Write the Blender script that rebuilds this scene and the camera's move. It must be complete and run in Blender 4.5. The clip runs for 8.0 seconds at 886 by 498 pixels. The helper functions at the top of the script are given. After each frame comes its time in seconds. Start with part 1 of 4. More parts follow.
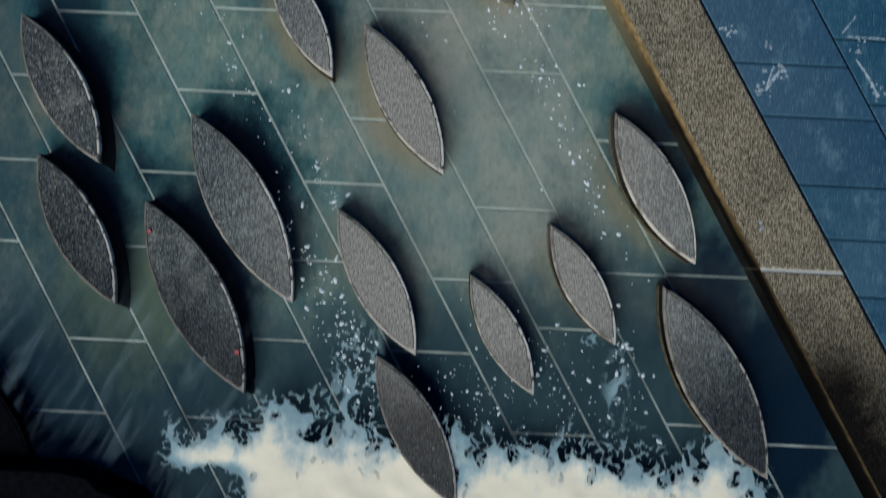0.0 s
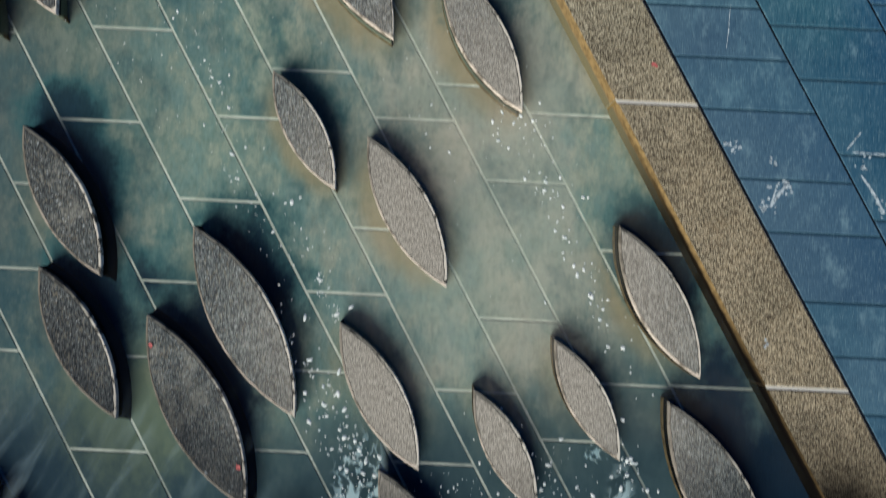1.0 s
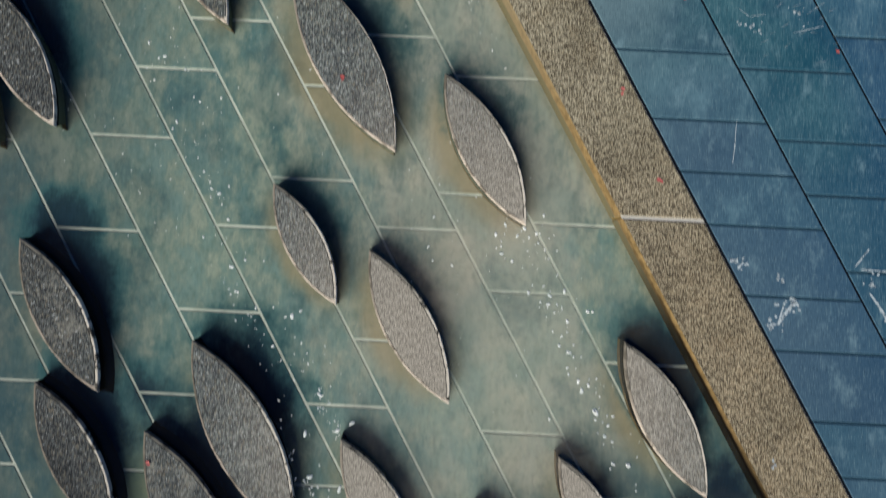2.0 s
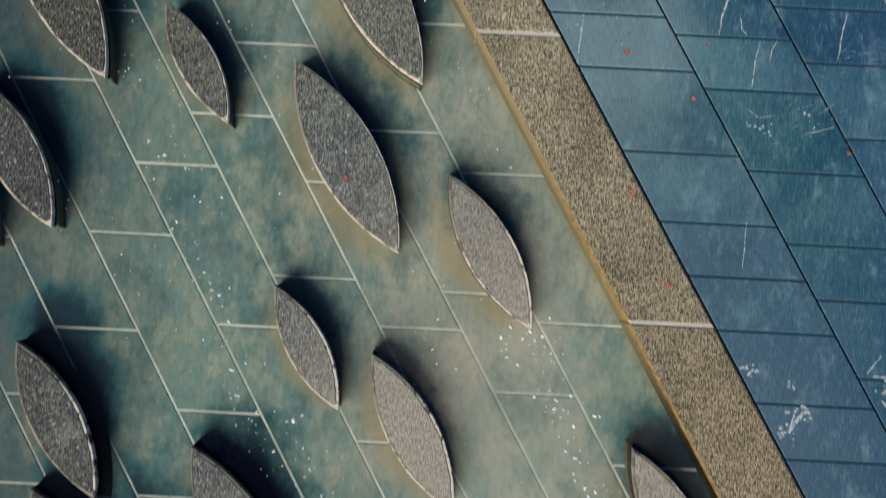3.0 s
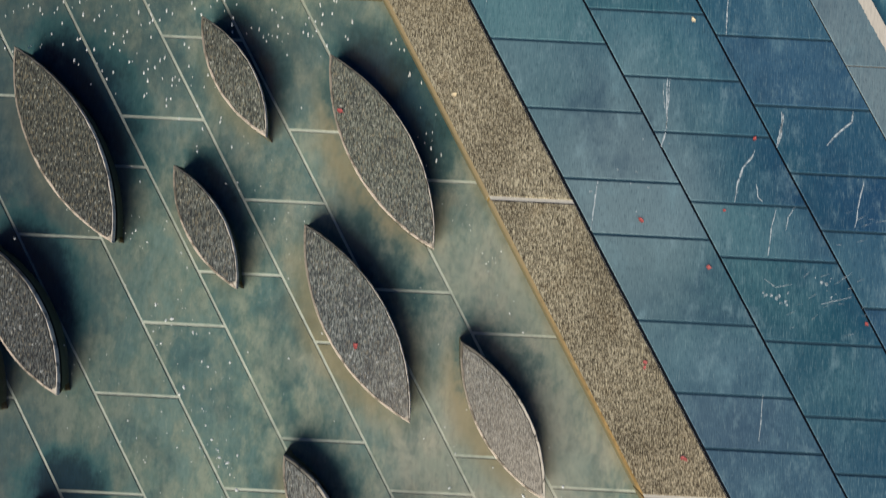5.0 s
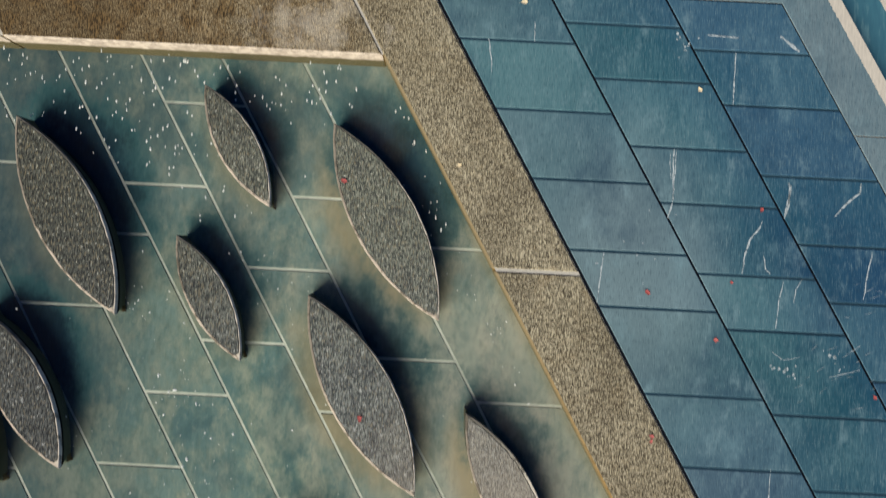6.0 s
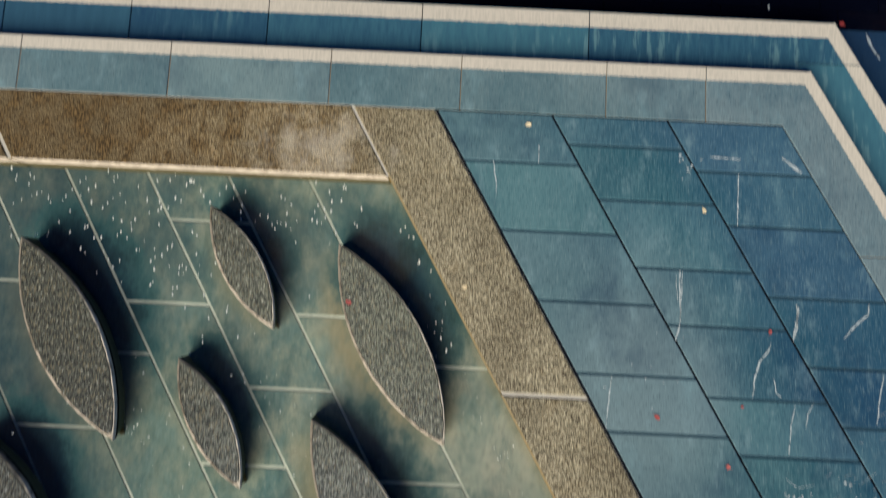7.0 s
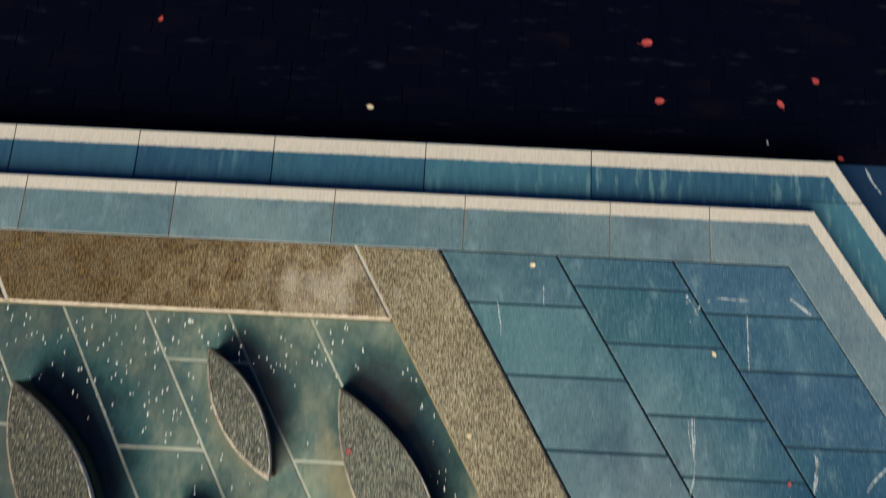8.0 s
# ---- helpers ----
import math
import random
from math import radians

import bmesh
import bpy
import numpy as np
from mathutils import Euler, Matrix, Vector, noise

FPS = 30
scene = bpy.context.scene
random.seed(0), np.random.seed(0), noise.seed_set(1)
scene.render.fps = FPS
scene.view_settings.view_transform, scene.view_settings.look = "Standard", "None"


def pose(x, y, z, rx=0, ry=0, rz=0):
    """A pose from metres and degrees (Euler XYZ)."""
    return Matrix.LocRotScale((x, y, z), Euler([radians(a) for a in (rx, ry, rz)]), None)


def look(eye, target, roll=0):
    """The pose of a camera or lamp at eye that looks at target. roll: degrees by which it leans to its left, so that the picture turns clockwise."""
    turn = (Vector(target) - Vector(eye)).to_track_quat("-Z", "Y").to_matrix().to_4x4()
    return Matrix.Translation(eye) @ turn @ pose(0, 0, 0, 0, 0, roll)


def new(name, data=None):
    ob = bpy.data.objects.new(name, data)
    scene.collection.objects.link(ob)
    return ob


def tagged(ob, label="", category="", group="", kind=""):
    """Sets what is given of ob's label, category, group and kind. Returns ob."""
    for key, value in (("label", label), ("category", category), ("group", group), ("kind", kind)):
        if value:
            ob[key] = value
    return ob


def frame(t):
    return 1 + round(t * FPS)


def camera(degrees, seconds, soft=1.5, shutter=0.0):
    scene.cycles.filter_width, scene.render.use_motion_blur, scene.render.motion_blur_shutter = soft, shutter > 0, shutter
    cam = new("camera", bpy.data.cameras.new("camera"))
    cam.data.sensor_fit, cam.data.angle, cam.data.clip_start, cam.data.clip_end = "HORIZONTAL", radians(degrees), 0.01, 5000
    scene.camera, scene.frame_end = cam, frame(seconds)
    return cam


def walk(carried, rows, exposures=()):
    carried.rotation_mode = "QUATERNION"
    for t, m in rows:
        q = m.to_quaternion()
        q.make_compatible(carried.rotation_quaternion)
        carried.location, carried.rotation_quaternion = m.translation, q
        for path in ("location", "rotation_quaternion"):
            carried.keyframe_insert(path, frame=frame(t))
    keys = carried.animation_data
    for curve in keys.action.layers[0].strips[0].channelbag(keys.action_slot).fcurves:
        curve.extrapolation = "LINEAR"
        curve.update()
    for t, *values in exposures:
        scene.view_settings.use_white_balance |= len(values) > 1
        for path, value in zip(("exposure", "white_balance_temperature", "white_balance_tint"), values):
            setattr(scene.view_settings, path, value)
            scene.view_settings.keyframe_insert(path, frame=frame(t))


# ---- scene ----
cam = camera(71.7, 8.0, soft=1.25, shutter=0.8)
PATH = [
    (0, 0.028, -3.479, 3.808, 0.85, 0.16, 2.67),
    (0.5, 0.006, -3.137, 3.811, 1.03, 0.20, 2.71),
    (1, -0.023, -2.778, 3.800, 1.14, 0.19, 2.75),
    (1.5, -0.050, -2.423, 3.783, 1.36, 0.15, 2.80),
    (3, -0.137, -1.467, 3.713, 1.88, 0.09, 2.86),
    (3.5, -0.170, -1.179, 3.697, 1.90, 0.07, 2.88),
    (4, -0.206, -0.911, 3.689, 1.93, -0.01, 2.90),
    (4.5, -0.237, -0.681, 3.696, 2.19, -0.00, 2.94),
    (6, -0.311, -0.044, 3.682, 2.36, 0.07, 2.95),
    (6.5, -0.342, 0.196, 3.680, 3.42, 0.01, 2.86),
    (7, -0.374, 0.444, 3.690, 6.17, -0.02, 2.83),
    (7.5, -0.399, 0.684, 3.701, 9.13, -0.02, 2.85),
    (8, -0.421, 0.926, 3.698, 12.08, -0.05, 2.80),
]
walk(cam, [(t, pose(x, y, z, rx, ry, rz)) for t, x, y, z, rx, ry, rz in PATH],
     [(0.0, -0.08, 5000, 4), (0.5, 0.22, 5250, 5), (1.0, 0.55, 5600, 6), (1.5, 0.53, 5680, 7), (3.0, 0.51, 5850, 8), (4.5, 0.56, 6000, 9), (6.0, 0.60, 6100, 8), (7.0, 0.60, 6200, 7), (8.0, 0.62, 6350, 6)])

# ---- light: bright haze round a veiled sun, blue overhead ----
SUN_AZIMUTH = 66.0      # degrees from +x, the way in which shadows fall
SUN_HEIGHT = 31.0
world = bpy.data.worlds.new("sky")
scene.world = world
world.use_nodes = True
wn, wl = world.node_tree.nodes, world.node_tree.links
sky = wn.new("ShaderNodeTexSky")
sky.sky_type = "NISHITA"
sky.sun_disc = False
sky.ozone_density = 10.0
sky.dust_density = 0.2
sky.sun_elevation = radians(SUN_HEIGHT)
sky.sun_rotation = radians(270.0 - SUN_AZIMUTH)
deep = wn.new("ShaderNodeMix")
deep.data_type, deep.blend_type = "RGBA", "MULTIPLY"
deep.inputs[0].default_value = 1.0
wl.new(sky.outputs["Color"], deep.inputs[6])
deep.inputs[7].default_value = (0.34, 0.58, 0.80, 1)      # a deep blue sky
wl.new(deep.outputs[2], wn["Background"].inputs["Color"])
wn["Background"].inputs["Strength"].default_value = 0.05
sun_data = bpy.data.lights.new("sun", "SUN")
sun_data.energy = 5.0
sun_data.angle = radians(54.0)
sun_data.color = (1.0, 0.87, 0.67)
sun = new("sun", sun_data)
fall = Vector((math.cos(radians(SUN_AZIMUTH)) * math.cos(radians(SUN_HEIGHT)),
               math.sin(radians(SUN_AZIMUTH)) * math.cos(radians(SUN_HEIGHT)), -math.sin(radians(SUN_HEIGHT))))
sun.matrix_world = look((-6, -10, 11), Vector((-6, -10, 11)) + fall)

# ---- plan: courses run at 60 degrees; c is the place across them, x = c - K * y ----
K = 0.57735
FLOOR_Z, WATER_Z, STEP_Z, GROUND_Z = -0.22, -0.115, -0.08, -0.30
POOL_TOP, KERB_TOP, COPING_TOP, STEP_TOP = 1.27, 1.715, 2.072, 2.440
KERB_C0, KERB_C1 = -0.01, 0.515
COPING_C0, COPING_C1, STEP_C1 = 2.66, 3.047, 3.468
POOL_LEFT, POOL_BOTTOM = -6.35, -5.4


# ---- the leaf-shaped stones: place, length, words, and how strong the dark floor patch beside each is ----
AXIS = radians(-59.2)
BIG, MID, SMALL = 1.375, 1.085, 0.862
DRY, LICHEN, WET = ("grey flamed granite leaf-shaped stone rising from shallow water",
                    "grey granite leaf-shaped stone with pale lichen blotches in water",
                    "dark wet granite leaf-shaped stone beside the foaming fall")
STONES = [
    (-2.470, -2.508, MID, LICHEN, 1.0), (-2.323, -3.402, MID, DRY, 1.0), (-1.275, -3.218, BIG, DRY, 0.86), (-1.548, -3.798, BIG, LICHEN, 1.0),
    (-0.397, -3.648, 1.06, DRY, 0.36), (-0.103, -4.579, MID, WET, 0.7), (0.414, -3.948, SMALL, DRY, 0.4), (0.914, -3.608, SMALL, DRY, 0.6),
    (1.344, -2.972, MID, DRY, 1.1), (1.779, -4.188, BIG, WET, 1.1), (-0.956, -1.990, SMALL, DRY, 0.48), (-0.279, -2.476, MID, DRY, 0.36),
    (0.143, -1.344, MID, LICHEN, 0.56), (-0.774, -0.800, BIG, DRY, 0.58), (-2.640, 0.204, BIG, DRY, 1.0), (-1.735, -0.260, SMALL, DRY, 0.80),
    (-0.680, 0.260, BIG, DRY, 1.0), (-1.616, 0.679, SMALL, DRY, 0.95), (-2.845, -0.865, MID, DRY, 1.0), (-3.230, -1.000, MID, DRY, 0.9),
]


# ---- materials ----
class Nodes:
    """A short way to write node trees."""

    def __init__(self, name):
        self.material = bpy.data.materials.new(name)
        self.material.use_nodes = True
        self.tree = self.material.node_tree
        self.out = self.tree.nodes["Material Output"]
        self.shader = self.tree.nodes["Principled BSDF"]
        self.place = self.make("ShaderNodeNewGeometry").outputs["Position"]

    def make(self, kind):
        return self.tree.nodes.new(kind)

    def put(self, socket, value):
        if isinstance(value, bpy.types.NodeSocket):
            self.tree.links.new(value, socket)
        elif isinstance(value, tuple) and len(value) == 3 and socket.type == "RGBA":
            socket.default_value = (*value, 1)
        else:
            socket.default_value = value

    def moved(self, scale=(1, 1, 1), turn=0.0, shift=(0, 0, 0), vector=None):
        n = self.make("ShaderNodeMapping")
        self.put(n.inputs["Vector"], vector or self.place)
        n.inputs["Scale"].default_value = scale
        n.inputs["Rotation"].default_value = (0, 0, radians(turn))
        n.inputs["Location"].default_value = shift
        return n.outputs["Vector"]

    def noise(self, scale, detail=4.0, rough=0.55, vector=None, distort=0.0):
        n = self.make("ShaderNodeTexNoise")
        self.put(n.inputs["Vector"], vector or self.place)
        n.inputs["Scale"].default_value = scale
        n.inputs["Detail"].default_value = detail
        n.inputs["Roughness"].default_value = rough
        n.inputs["Distortion"].default_value = distort
        return n.outputs["Fac"]

    def cells(self, scale, feature="F1", vector=None):
        n = self.make("ShaderNodeTexVoronoi")
        n.feature = feature
        self.put(n.inputs["Vector"], vector or self.place)
        n.inputs["Scale"].default_value = scale
        return n.outputs

    def step(self, value, low, high, to_low=0.0, to_high=1.0):
        n = self.make("ShaderNodeMapRange")
        n.interpolation_type = "SMOOTHSTEP"
        self.put(n.inputs["Value"], value)
        for key, v in (("From Min", low), ("From Max", high), ("To Min", to_low), ("To Max", to_high)):
            self.put(n.inputs[key], v)
        return n.outputs["Result"]

    def math(self, how, a, b=0.0):
        n = self.make("ShaderNodeMath")
        n.operation = how
        self.put(n.inputs[0], a)
        self.put(n.inputs[1], b)
        return n.outputs[0]

    def mix(self, fac, a, b, how="MIX"):
        n = self.make("ShaderNodeMix")
        n.data_type, n.blend_type = "RGBA", how
        self.put(n.inputs[0], fac)
        self.put(n.inputs[6], a)
        self.put(n.inputs[7], b)
        return n.outputs[2]

    def axis(self, key):
        n = self.make("ShaderNodeSeparateXYZ")
        self.put(n.inputs[0], self.place)
        return n.outputs[key]

    def chance(self):
        return self.make("ShaderNodeObjectInfo").outputs["Random"]

    def done(self, colour, rough=0.7, bump=None, depth=0.002, strength=0.6, specular=0.14):
        s = self.shader
        self.put(s.inputs["Base Color"], colour)
        self.put(s.inputs["Roughness"], rough)
        self.put(s.inputs["Specular IOR Level"], specular)
        if bump is not None:
            b = self.make("ShaderNodeBump")
            b.inputs["Strength"].default_value = strength
            b.inputs["Distance"].default_value = depth
            self.put(b.inputs["Height"], bump)
            self.put(s.inputs["Normal"], b.outputs["Normal"])
        return self.material


def wetness(n):
    """Where the splash keeps the stone wet: a ragged patch round the foot of the fall."""
    ragged = n.math("ADD", n.axis("Y"), n.math("MULTIPLY", n.math("SUBTRACT", n.noise(1.6, 3), 0.5), 0.7))
    lean = n.math("SUBTRACT", ragged, n.math("MULTIPLY", n.math("ABSOLUTE", n.math("SUBTRACT", n.axis("X"), 0.5)), 0.33))
    return n.step(lean, -3.95, -4.88, 0.0, 1.0)


def slate_material(name, dark, light, seed, worn_pale=1.0, teal_share=1.0):
    """Blue-grey slate: cleft grain along one way, cloudy pale bloom, each slab a little different."""
    n = Nodes(name)
    grain = n.noise(9, 6, 0.65, n.moved((7.0, 0.8, 1), 0, (seed, 0, 0)))
    cloud = n.noise(1.1, 5, 0.6, n.moved((1, 1, 1), 0, (seed, 3, 0)), 0.6)
    spots = n.noise(34, 3, 0.6)
    other = n.math("FRACT", n.math("MULTIPLY", n.chance(), 37.7))
    fac = n.math("ADD", n.math("MULTIPLY", cloud, 0.70), n.math("MULTIPLY", grain, 0.50))
    fac = n.math("ADD", fac, n.math("MULTIPLY", n.math("SUBTRACT", n.chance(), 0.5), 0.26))
    colour = n.mix(n.step(fac, 0.38, 0.86), dark, light)
    across = n.math("ADD", n.math("ADD", n.axis("X"), n.math("MULTIPLY", n.axis("Y"), K)), n.math("MULTIPLY", cloud, 0.5))
    colour = n.mix(n.step(across, 1.95, 0.75, 0.0, 0.60 * worn_pale * teal_share), colour, (0.142, 0.212, 0.225))
    hue = n.noise(0.55, 3, 0.5, n.moved((1, 1, 1), 0, (seed + 8, 1, 0)))
    teal = n.mix(n.step(fac, 0.38, 0.86), (0.014, 0.075, 0.098), (0.075, 0.170, 0.188))
    mixed = n.math("ADD", n.math("MULTIPLY", hue, 0.6), n.math("MULTIPLY", other, 0.4))
    colour = n.mix(n.math("MULTIPLY", n.step(mixed, 0.34, 0.68, 0.0, 0.68), worn_pale * teal_share), colour, teal)
    upper = n.step(n.math("ADD", n.axis("Y"), n.math("MULTIPLY", n.math("SUBTRACT", hue, 0.5), 2.5)), -0.2, 1.2, 0.0, 0.30 * worn_pale * teal_share)
    colour = n.mix(upper, colour, n.mix(n.step(fac, 0.38, 0.86), (0.030, 0.118, 0.150), (0.092, 0.205, 0.238)))
    lower = n.step(n.math("ADD", n.axis("Y"), n.math("MULTIPLY", n.math("SUBTRACT", hue, 0.5), 2.5)), -0.3, -1.6, 0.0, 0.55)
    colour = n.mix(lower, colour, (0.014, 0.047, 0.108))
    colour = n.mix(n.step(across, 1.75, 2.45, 0.0, 0.48 * teal_share), colour, (0.018, 0.056, 0.135))
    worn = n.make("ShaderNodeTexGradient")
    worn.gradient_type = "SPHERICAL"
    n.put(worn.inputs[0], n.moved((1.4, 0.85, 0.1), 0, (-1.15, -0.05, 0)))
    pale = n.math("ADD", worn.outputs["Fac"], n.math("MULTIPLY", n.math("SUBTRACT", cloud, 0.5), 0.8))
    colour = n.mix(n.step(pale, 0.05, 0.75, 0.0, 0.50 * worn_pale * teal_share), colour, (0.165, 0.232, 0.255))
    streak = n.noise(30, 4, 0.65, n.moved((5.0, 0.35, 1), 0, (seed, 5, 0)))
    fine = n.noise(66, 4, 0.66, n.moved((3.0, 0.30, 1), 0, (seed, 2, 6)))
    colour = n.mix(n.step(streak, 0.54, 0.72, 0, 0.42 * worn_pale), colour, (0.19, 0.28, 0.30))
    colour = n.mix(n.step(fine, 0.48, 0.32, 0, 0.75), colour, n.mix(0.6, colour, (0.006, 0.020, 0.040)))
    colour = n.mix(n.step(fine, 0.56, 0.70, 0, 0.38 * worn_pale), colour, (0.21, 0.30, 0.32))
    colour = n.mix(n.step(spots, 0.66, 0.8, 0, 0.35 * worn_pale), colour, (0.25, 0.34, 0.36))
    bloom = n.step(n.noise(3.6, 7, 0.75, n.moved((1, 0.6, 1), 20, (seed, 0, 1))), 0.52, 0.78, 0, 0.45 * worn_pale)
    colour = n.mix(bloom, colour, (0.17, 0.29, 0.335))
    blotch = n.step(n.noise(6.5, 6, 0.75, n.moved((1, 0.45, 1), 8, (seed, 4, 2))), 0.52, 0.70, 0, 0.38 * worn_pale)
    colour = n.mix(blotch, colour, (0.21, 0.32, 0.36))
    shade = n.step(n.noise(2.1, 5, 0.65, n.moved((1, 0.8, 1), -20, (seed, 7, 4))), 0.52, 0.72, 0, 0.45)
    colour = n.mix(shade, colour, n.mix(0.5, dark, (0.012, 0.030, 0.062)))
    return n.done(colour, n.step(grain, 0.3, 0.7, 0.5, 0.72), n.math("ADD", grain, spots), 0.002, 0.5)


def granite_material(name, base, dark, pale, scale, wet=False, rust=0.0, moss=0.0, lime=False, lichened=False):
    """Coarse flamed granite: crystals of three tones, worn and stained."""
    n = Nodes(name)
    crystal = n.cells(scale, "F1", n.moved((1.55, 0.50, 1)))
    tone = n.make("ShaderNodeSeparateColor")
    n.put(tone.inputs[0], crystal["Color"])
    fine = n.noise(scale * 1.7, 3, 0.7, n.moved((1.4, 0.5, 1)))
    blur = n.noise(2.2, 5, 0.6)
    colour = n.mix(n.step(tone.outputs[0], 0.60, 0.72), base, pale)
    clean = n.step(n.math("ADD", n.axis("Y"), blur), -1.2, 0.6, 0.76, 0.62) if lime else 1.0
    colour = n.mix(n.math("MULTIPLY", n.step(tone.outputs[1], 0.62, 0.70), clean), colour, dark)
    colour = n.mix(n.math("MULTIPLY", n.step(fine, 0.35, 0.7, 0.35, 0.0), clean), colour, dark)
    if lime:
        colour = n.mix(n.step(clean, 0.76, 0.62, 0.25, 0.05), colour, (0.295, 0.245, 0.170))
        colour = n.mix(n.step(tone.outputs[2], 0.86, 0.90, 0.0, 0.85), colour, (0.045, 0.038, 0.028))
    colour = n.mix(n.step(blur, 0.4, 0.7, 0.0, 0.22), colour, n.mix(0.5, base, dark))
    if rust:
        colour = n.mix(n.step(n.noise(5, 4, 0.65), 0.5, 0.75, 0, rust), colour, (0.17, 0.10, 0.030))
    if moss:
        lichen = n.step(n.noise(4.5, 6, 0.7, n.moved((1, 1, 1), 0, (4, 2, 0))), 0.57, 0.68, 0, moss)
        colour = n.mix(lichen, colour, (0.33, 0.33, 0.28))
    if moss:
        colour = n.mix(n.step(tone.outputs[2], 0.93, 0.96, 0, 0.45), colour, (0.38, 0.375, 0.36))
        streak = n.noise(88, 4, 0.72, n.moved((1.4, 0.34, 1), 0, (1, 3, 0)))
        mottle = n.noise(11, 4, 0.7, n.moved((1.2, 0.6, 1), 0, (5, 1, 0)))
        colour = n.mix(n.step(streak, 0.52, 0.62, 0, 0.68), colour, (0.270, 0.294, 0.270))
        colour = n.mix(n.step(streak, 0.49, 0.40, 0, 0.70), colour, (0.024, 0.030, 0.034))
        colour = n.mix(n.step(mottle, 0.50, 0.34, 0, 0.5), colour, (0.034, 0.038, 0.046))
        # Caps get darker towards the pool's left.
        dark_side = n.math("ADD", n.axis("X"), n.math("MULTIPLY", n.math("SUBTRACT", blur, 0.5), 1.6))
        colour = n.mix(n.step(dark_side, -2.5, -1.0, 0.90, 0.0), colour, n.mix(n.step(streak, 0.40, 0.62), (0.007, 0.009, 0.011), (0.096, 0.104, 0.101)))
        mean = n.mix(n.step(mottle, 0.36, 0.64), (0.074, 0.080, 0.086), (0.132, 0.140, 0.142))
        mean = n.mix(n.step(dark_side, -2.5, -1.0, 0.85, 0.0), mean, (0.030, 0.033, 0.034))
        colour = n.mix(0.10, colour, mean)
        colour = n.mix(n.step(n.noise(72, 3, 0.6, n.moved((1.3, 0.45, 1), 0, (7, 7, 0))), 0.54, 0.64, 0.0, 0.5), colour, (0.225, 0.198, 0.140))
        speck = n.noise(64, 2, 0.5, n.moved((1.2, 0.7, 1), 0, (9, 4, 0)))
        colour = n.mix(n.step(speck, 0.63, 0.70, 0.0, 0.65), colour, (0.42, 0.44, 0.43))
        colour = n.mix(n.step(speck, 0.36, 0.28, 0.0, 0.60), colour, (0.022, 0.021, 0.020))
        if lichened:
            crust = n.math("ADD", n.noise(5.0, 6, 0.72, n.moved((1, 0.7, 1), 15, (8, 3, 0))), n.math("MULTIPLY", n.math("SUBTRACT", n.noise(50, 3), 0.5), 0.35))
            colour = n.mix(n.step(crust, 0.50, 0.68, 0.0, 0.46), colour, (0.33, 0.32, 0.265))
            colour = n.mix(n.step(n.noise(14, 4, 0.7, n.moved((1, 1, 1), 0, (3, 7, 1))), 0.60, 0.70, 0.0, 0.5), colour, (0.115, 0.085, 0.050))
        colour = n.mix(n.step(n.axis("Y"), -1.0, 0.4), colour, (1.08, 1.05, 0.90), "MULTIPLY")
        # Sunlit warmth and haze over the middle stones, painted into the cap colour.
        haze_tint = n.make("ShaderNodeTexGradient")
        haze_tint.gradient_type = "SPHERICAL"
        n.put(haze_tint.inputs[0], n.moved((0.54, 0.34, 0.1), 0, (-0.14, 1.05, 0)))
        colour = n.mix(n.step(haze_tint.outputs["Fac"], 0.0, 0.65, 0.0, 0.86), colour, n.mix(n.step(streak, 0.36, 0.64), (0.198, 0.178, 0.144), (0.415, 0.378, 0.312)))
    if lime:
        colour = n.mix(n.step(n.math("ADD", n.axis("Y"), blur), -0.5, -1.9), colour, (1.0, 0.91, 0.84), "MULTIPLY")
        colour = n.mix(n.math("MULTIPLY", n.step(n.math("ADD", n.axis("X"), blur), 0.1, -0.9), n.step(n.axis("Y"), 1.15, 1.3)), colour, (1.05, 0.84, 0.62), "MULTIPLY")
        soil = n.noise(2.4, 5, 0.66, n.moved((1, 0.8, 1), 0, (4, 6, 0)))
        colour = n.mix(n.math("MULTIPLY", n.step(soil, 0.43, 0.63, 0.0, 0.72), n.step(fine, 0.62, 0.38, 0.4, 1.0)), colour, (0.048, 0.039, 0.025))
        worn = n.math("MULTIPLY", n.step(n.noise(1.6, 4, 0.6, n.moved((1, 1, 1), 0, (2, 9, 0))), 0.36, 0.60, 0.10, 0.50), n.step(n.axis("Y"), 0.9, 1.35, 0.30, 1.0))
        colour = n.mix(worn, colour, n.mix(fine, (0.030, 0.024, 0.012), (0.250, 0.205, 0.118)))
        gap = n.noise(125, 3, 0.7, n.moved((1.3, 0.55, 1), 0, (3, 1, 0)))
        colour = n.mix(n.math("MULTIPLY", n.step(gap, 0.47, 0.40, 0.0, 0.90), clean), colour, (0.020, 0.014, 0.008))
        colour = n.mix(n.step(gap, 0.53, 0.62, 0.0, 0.72), colour, pale)
        coarse = n.noise(64, 4, 0.7, n.moved((1.6, 0.42, 1), 0, (6, 2, 0)))
        colour = n.mix(n.math("MULTIPLY", n.step(coarse, 0.50, 0.40, 0.0, 0.72), n.step(n.axis("Y"), 0.3, -0.8, 0.50, 0.88)), colour, (0.026, 0.019, 0.010))
        colour = n.mix(n.math("MULTIPLY", n.step(coarse, 0.53, 0.63, 0.0, 0.55), n.step(n.axis("Y"), 0.9, 1.3, 0.75, 1.0)), colour, (0.43, 0.365, 0.225))
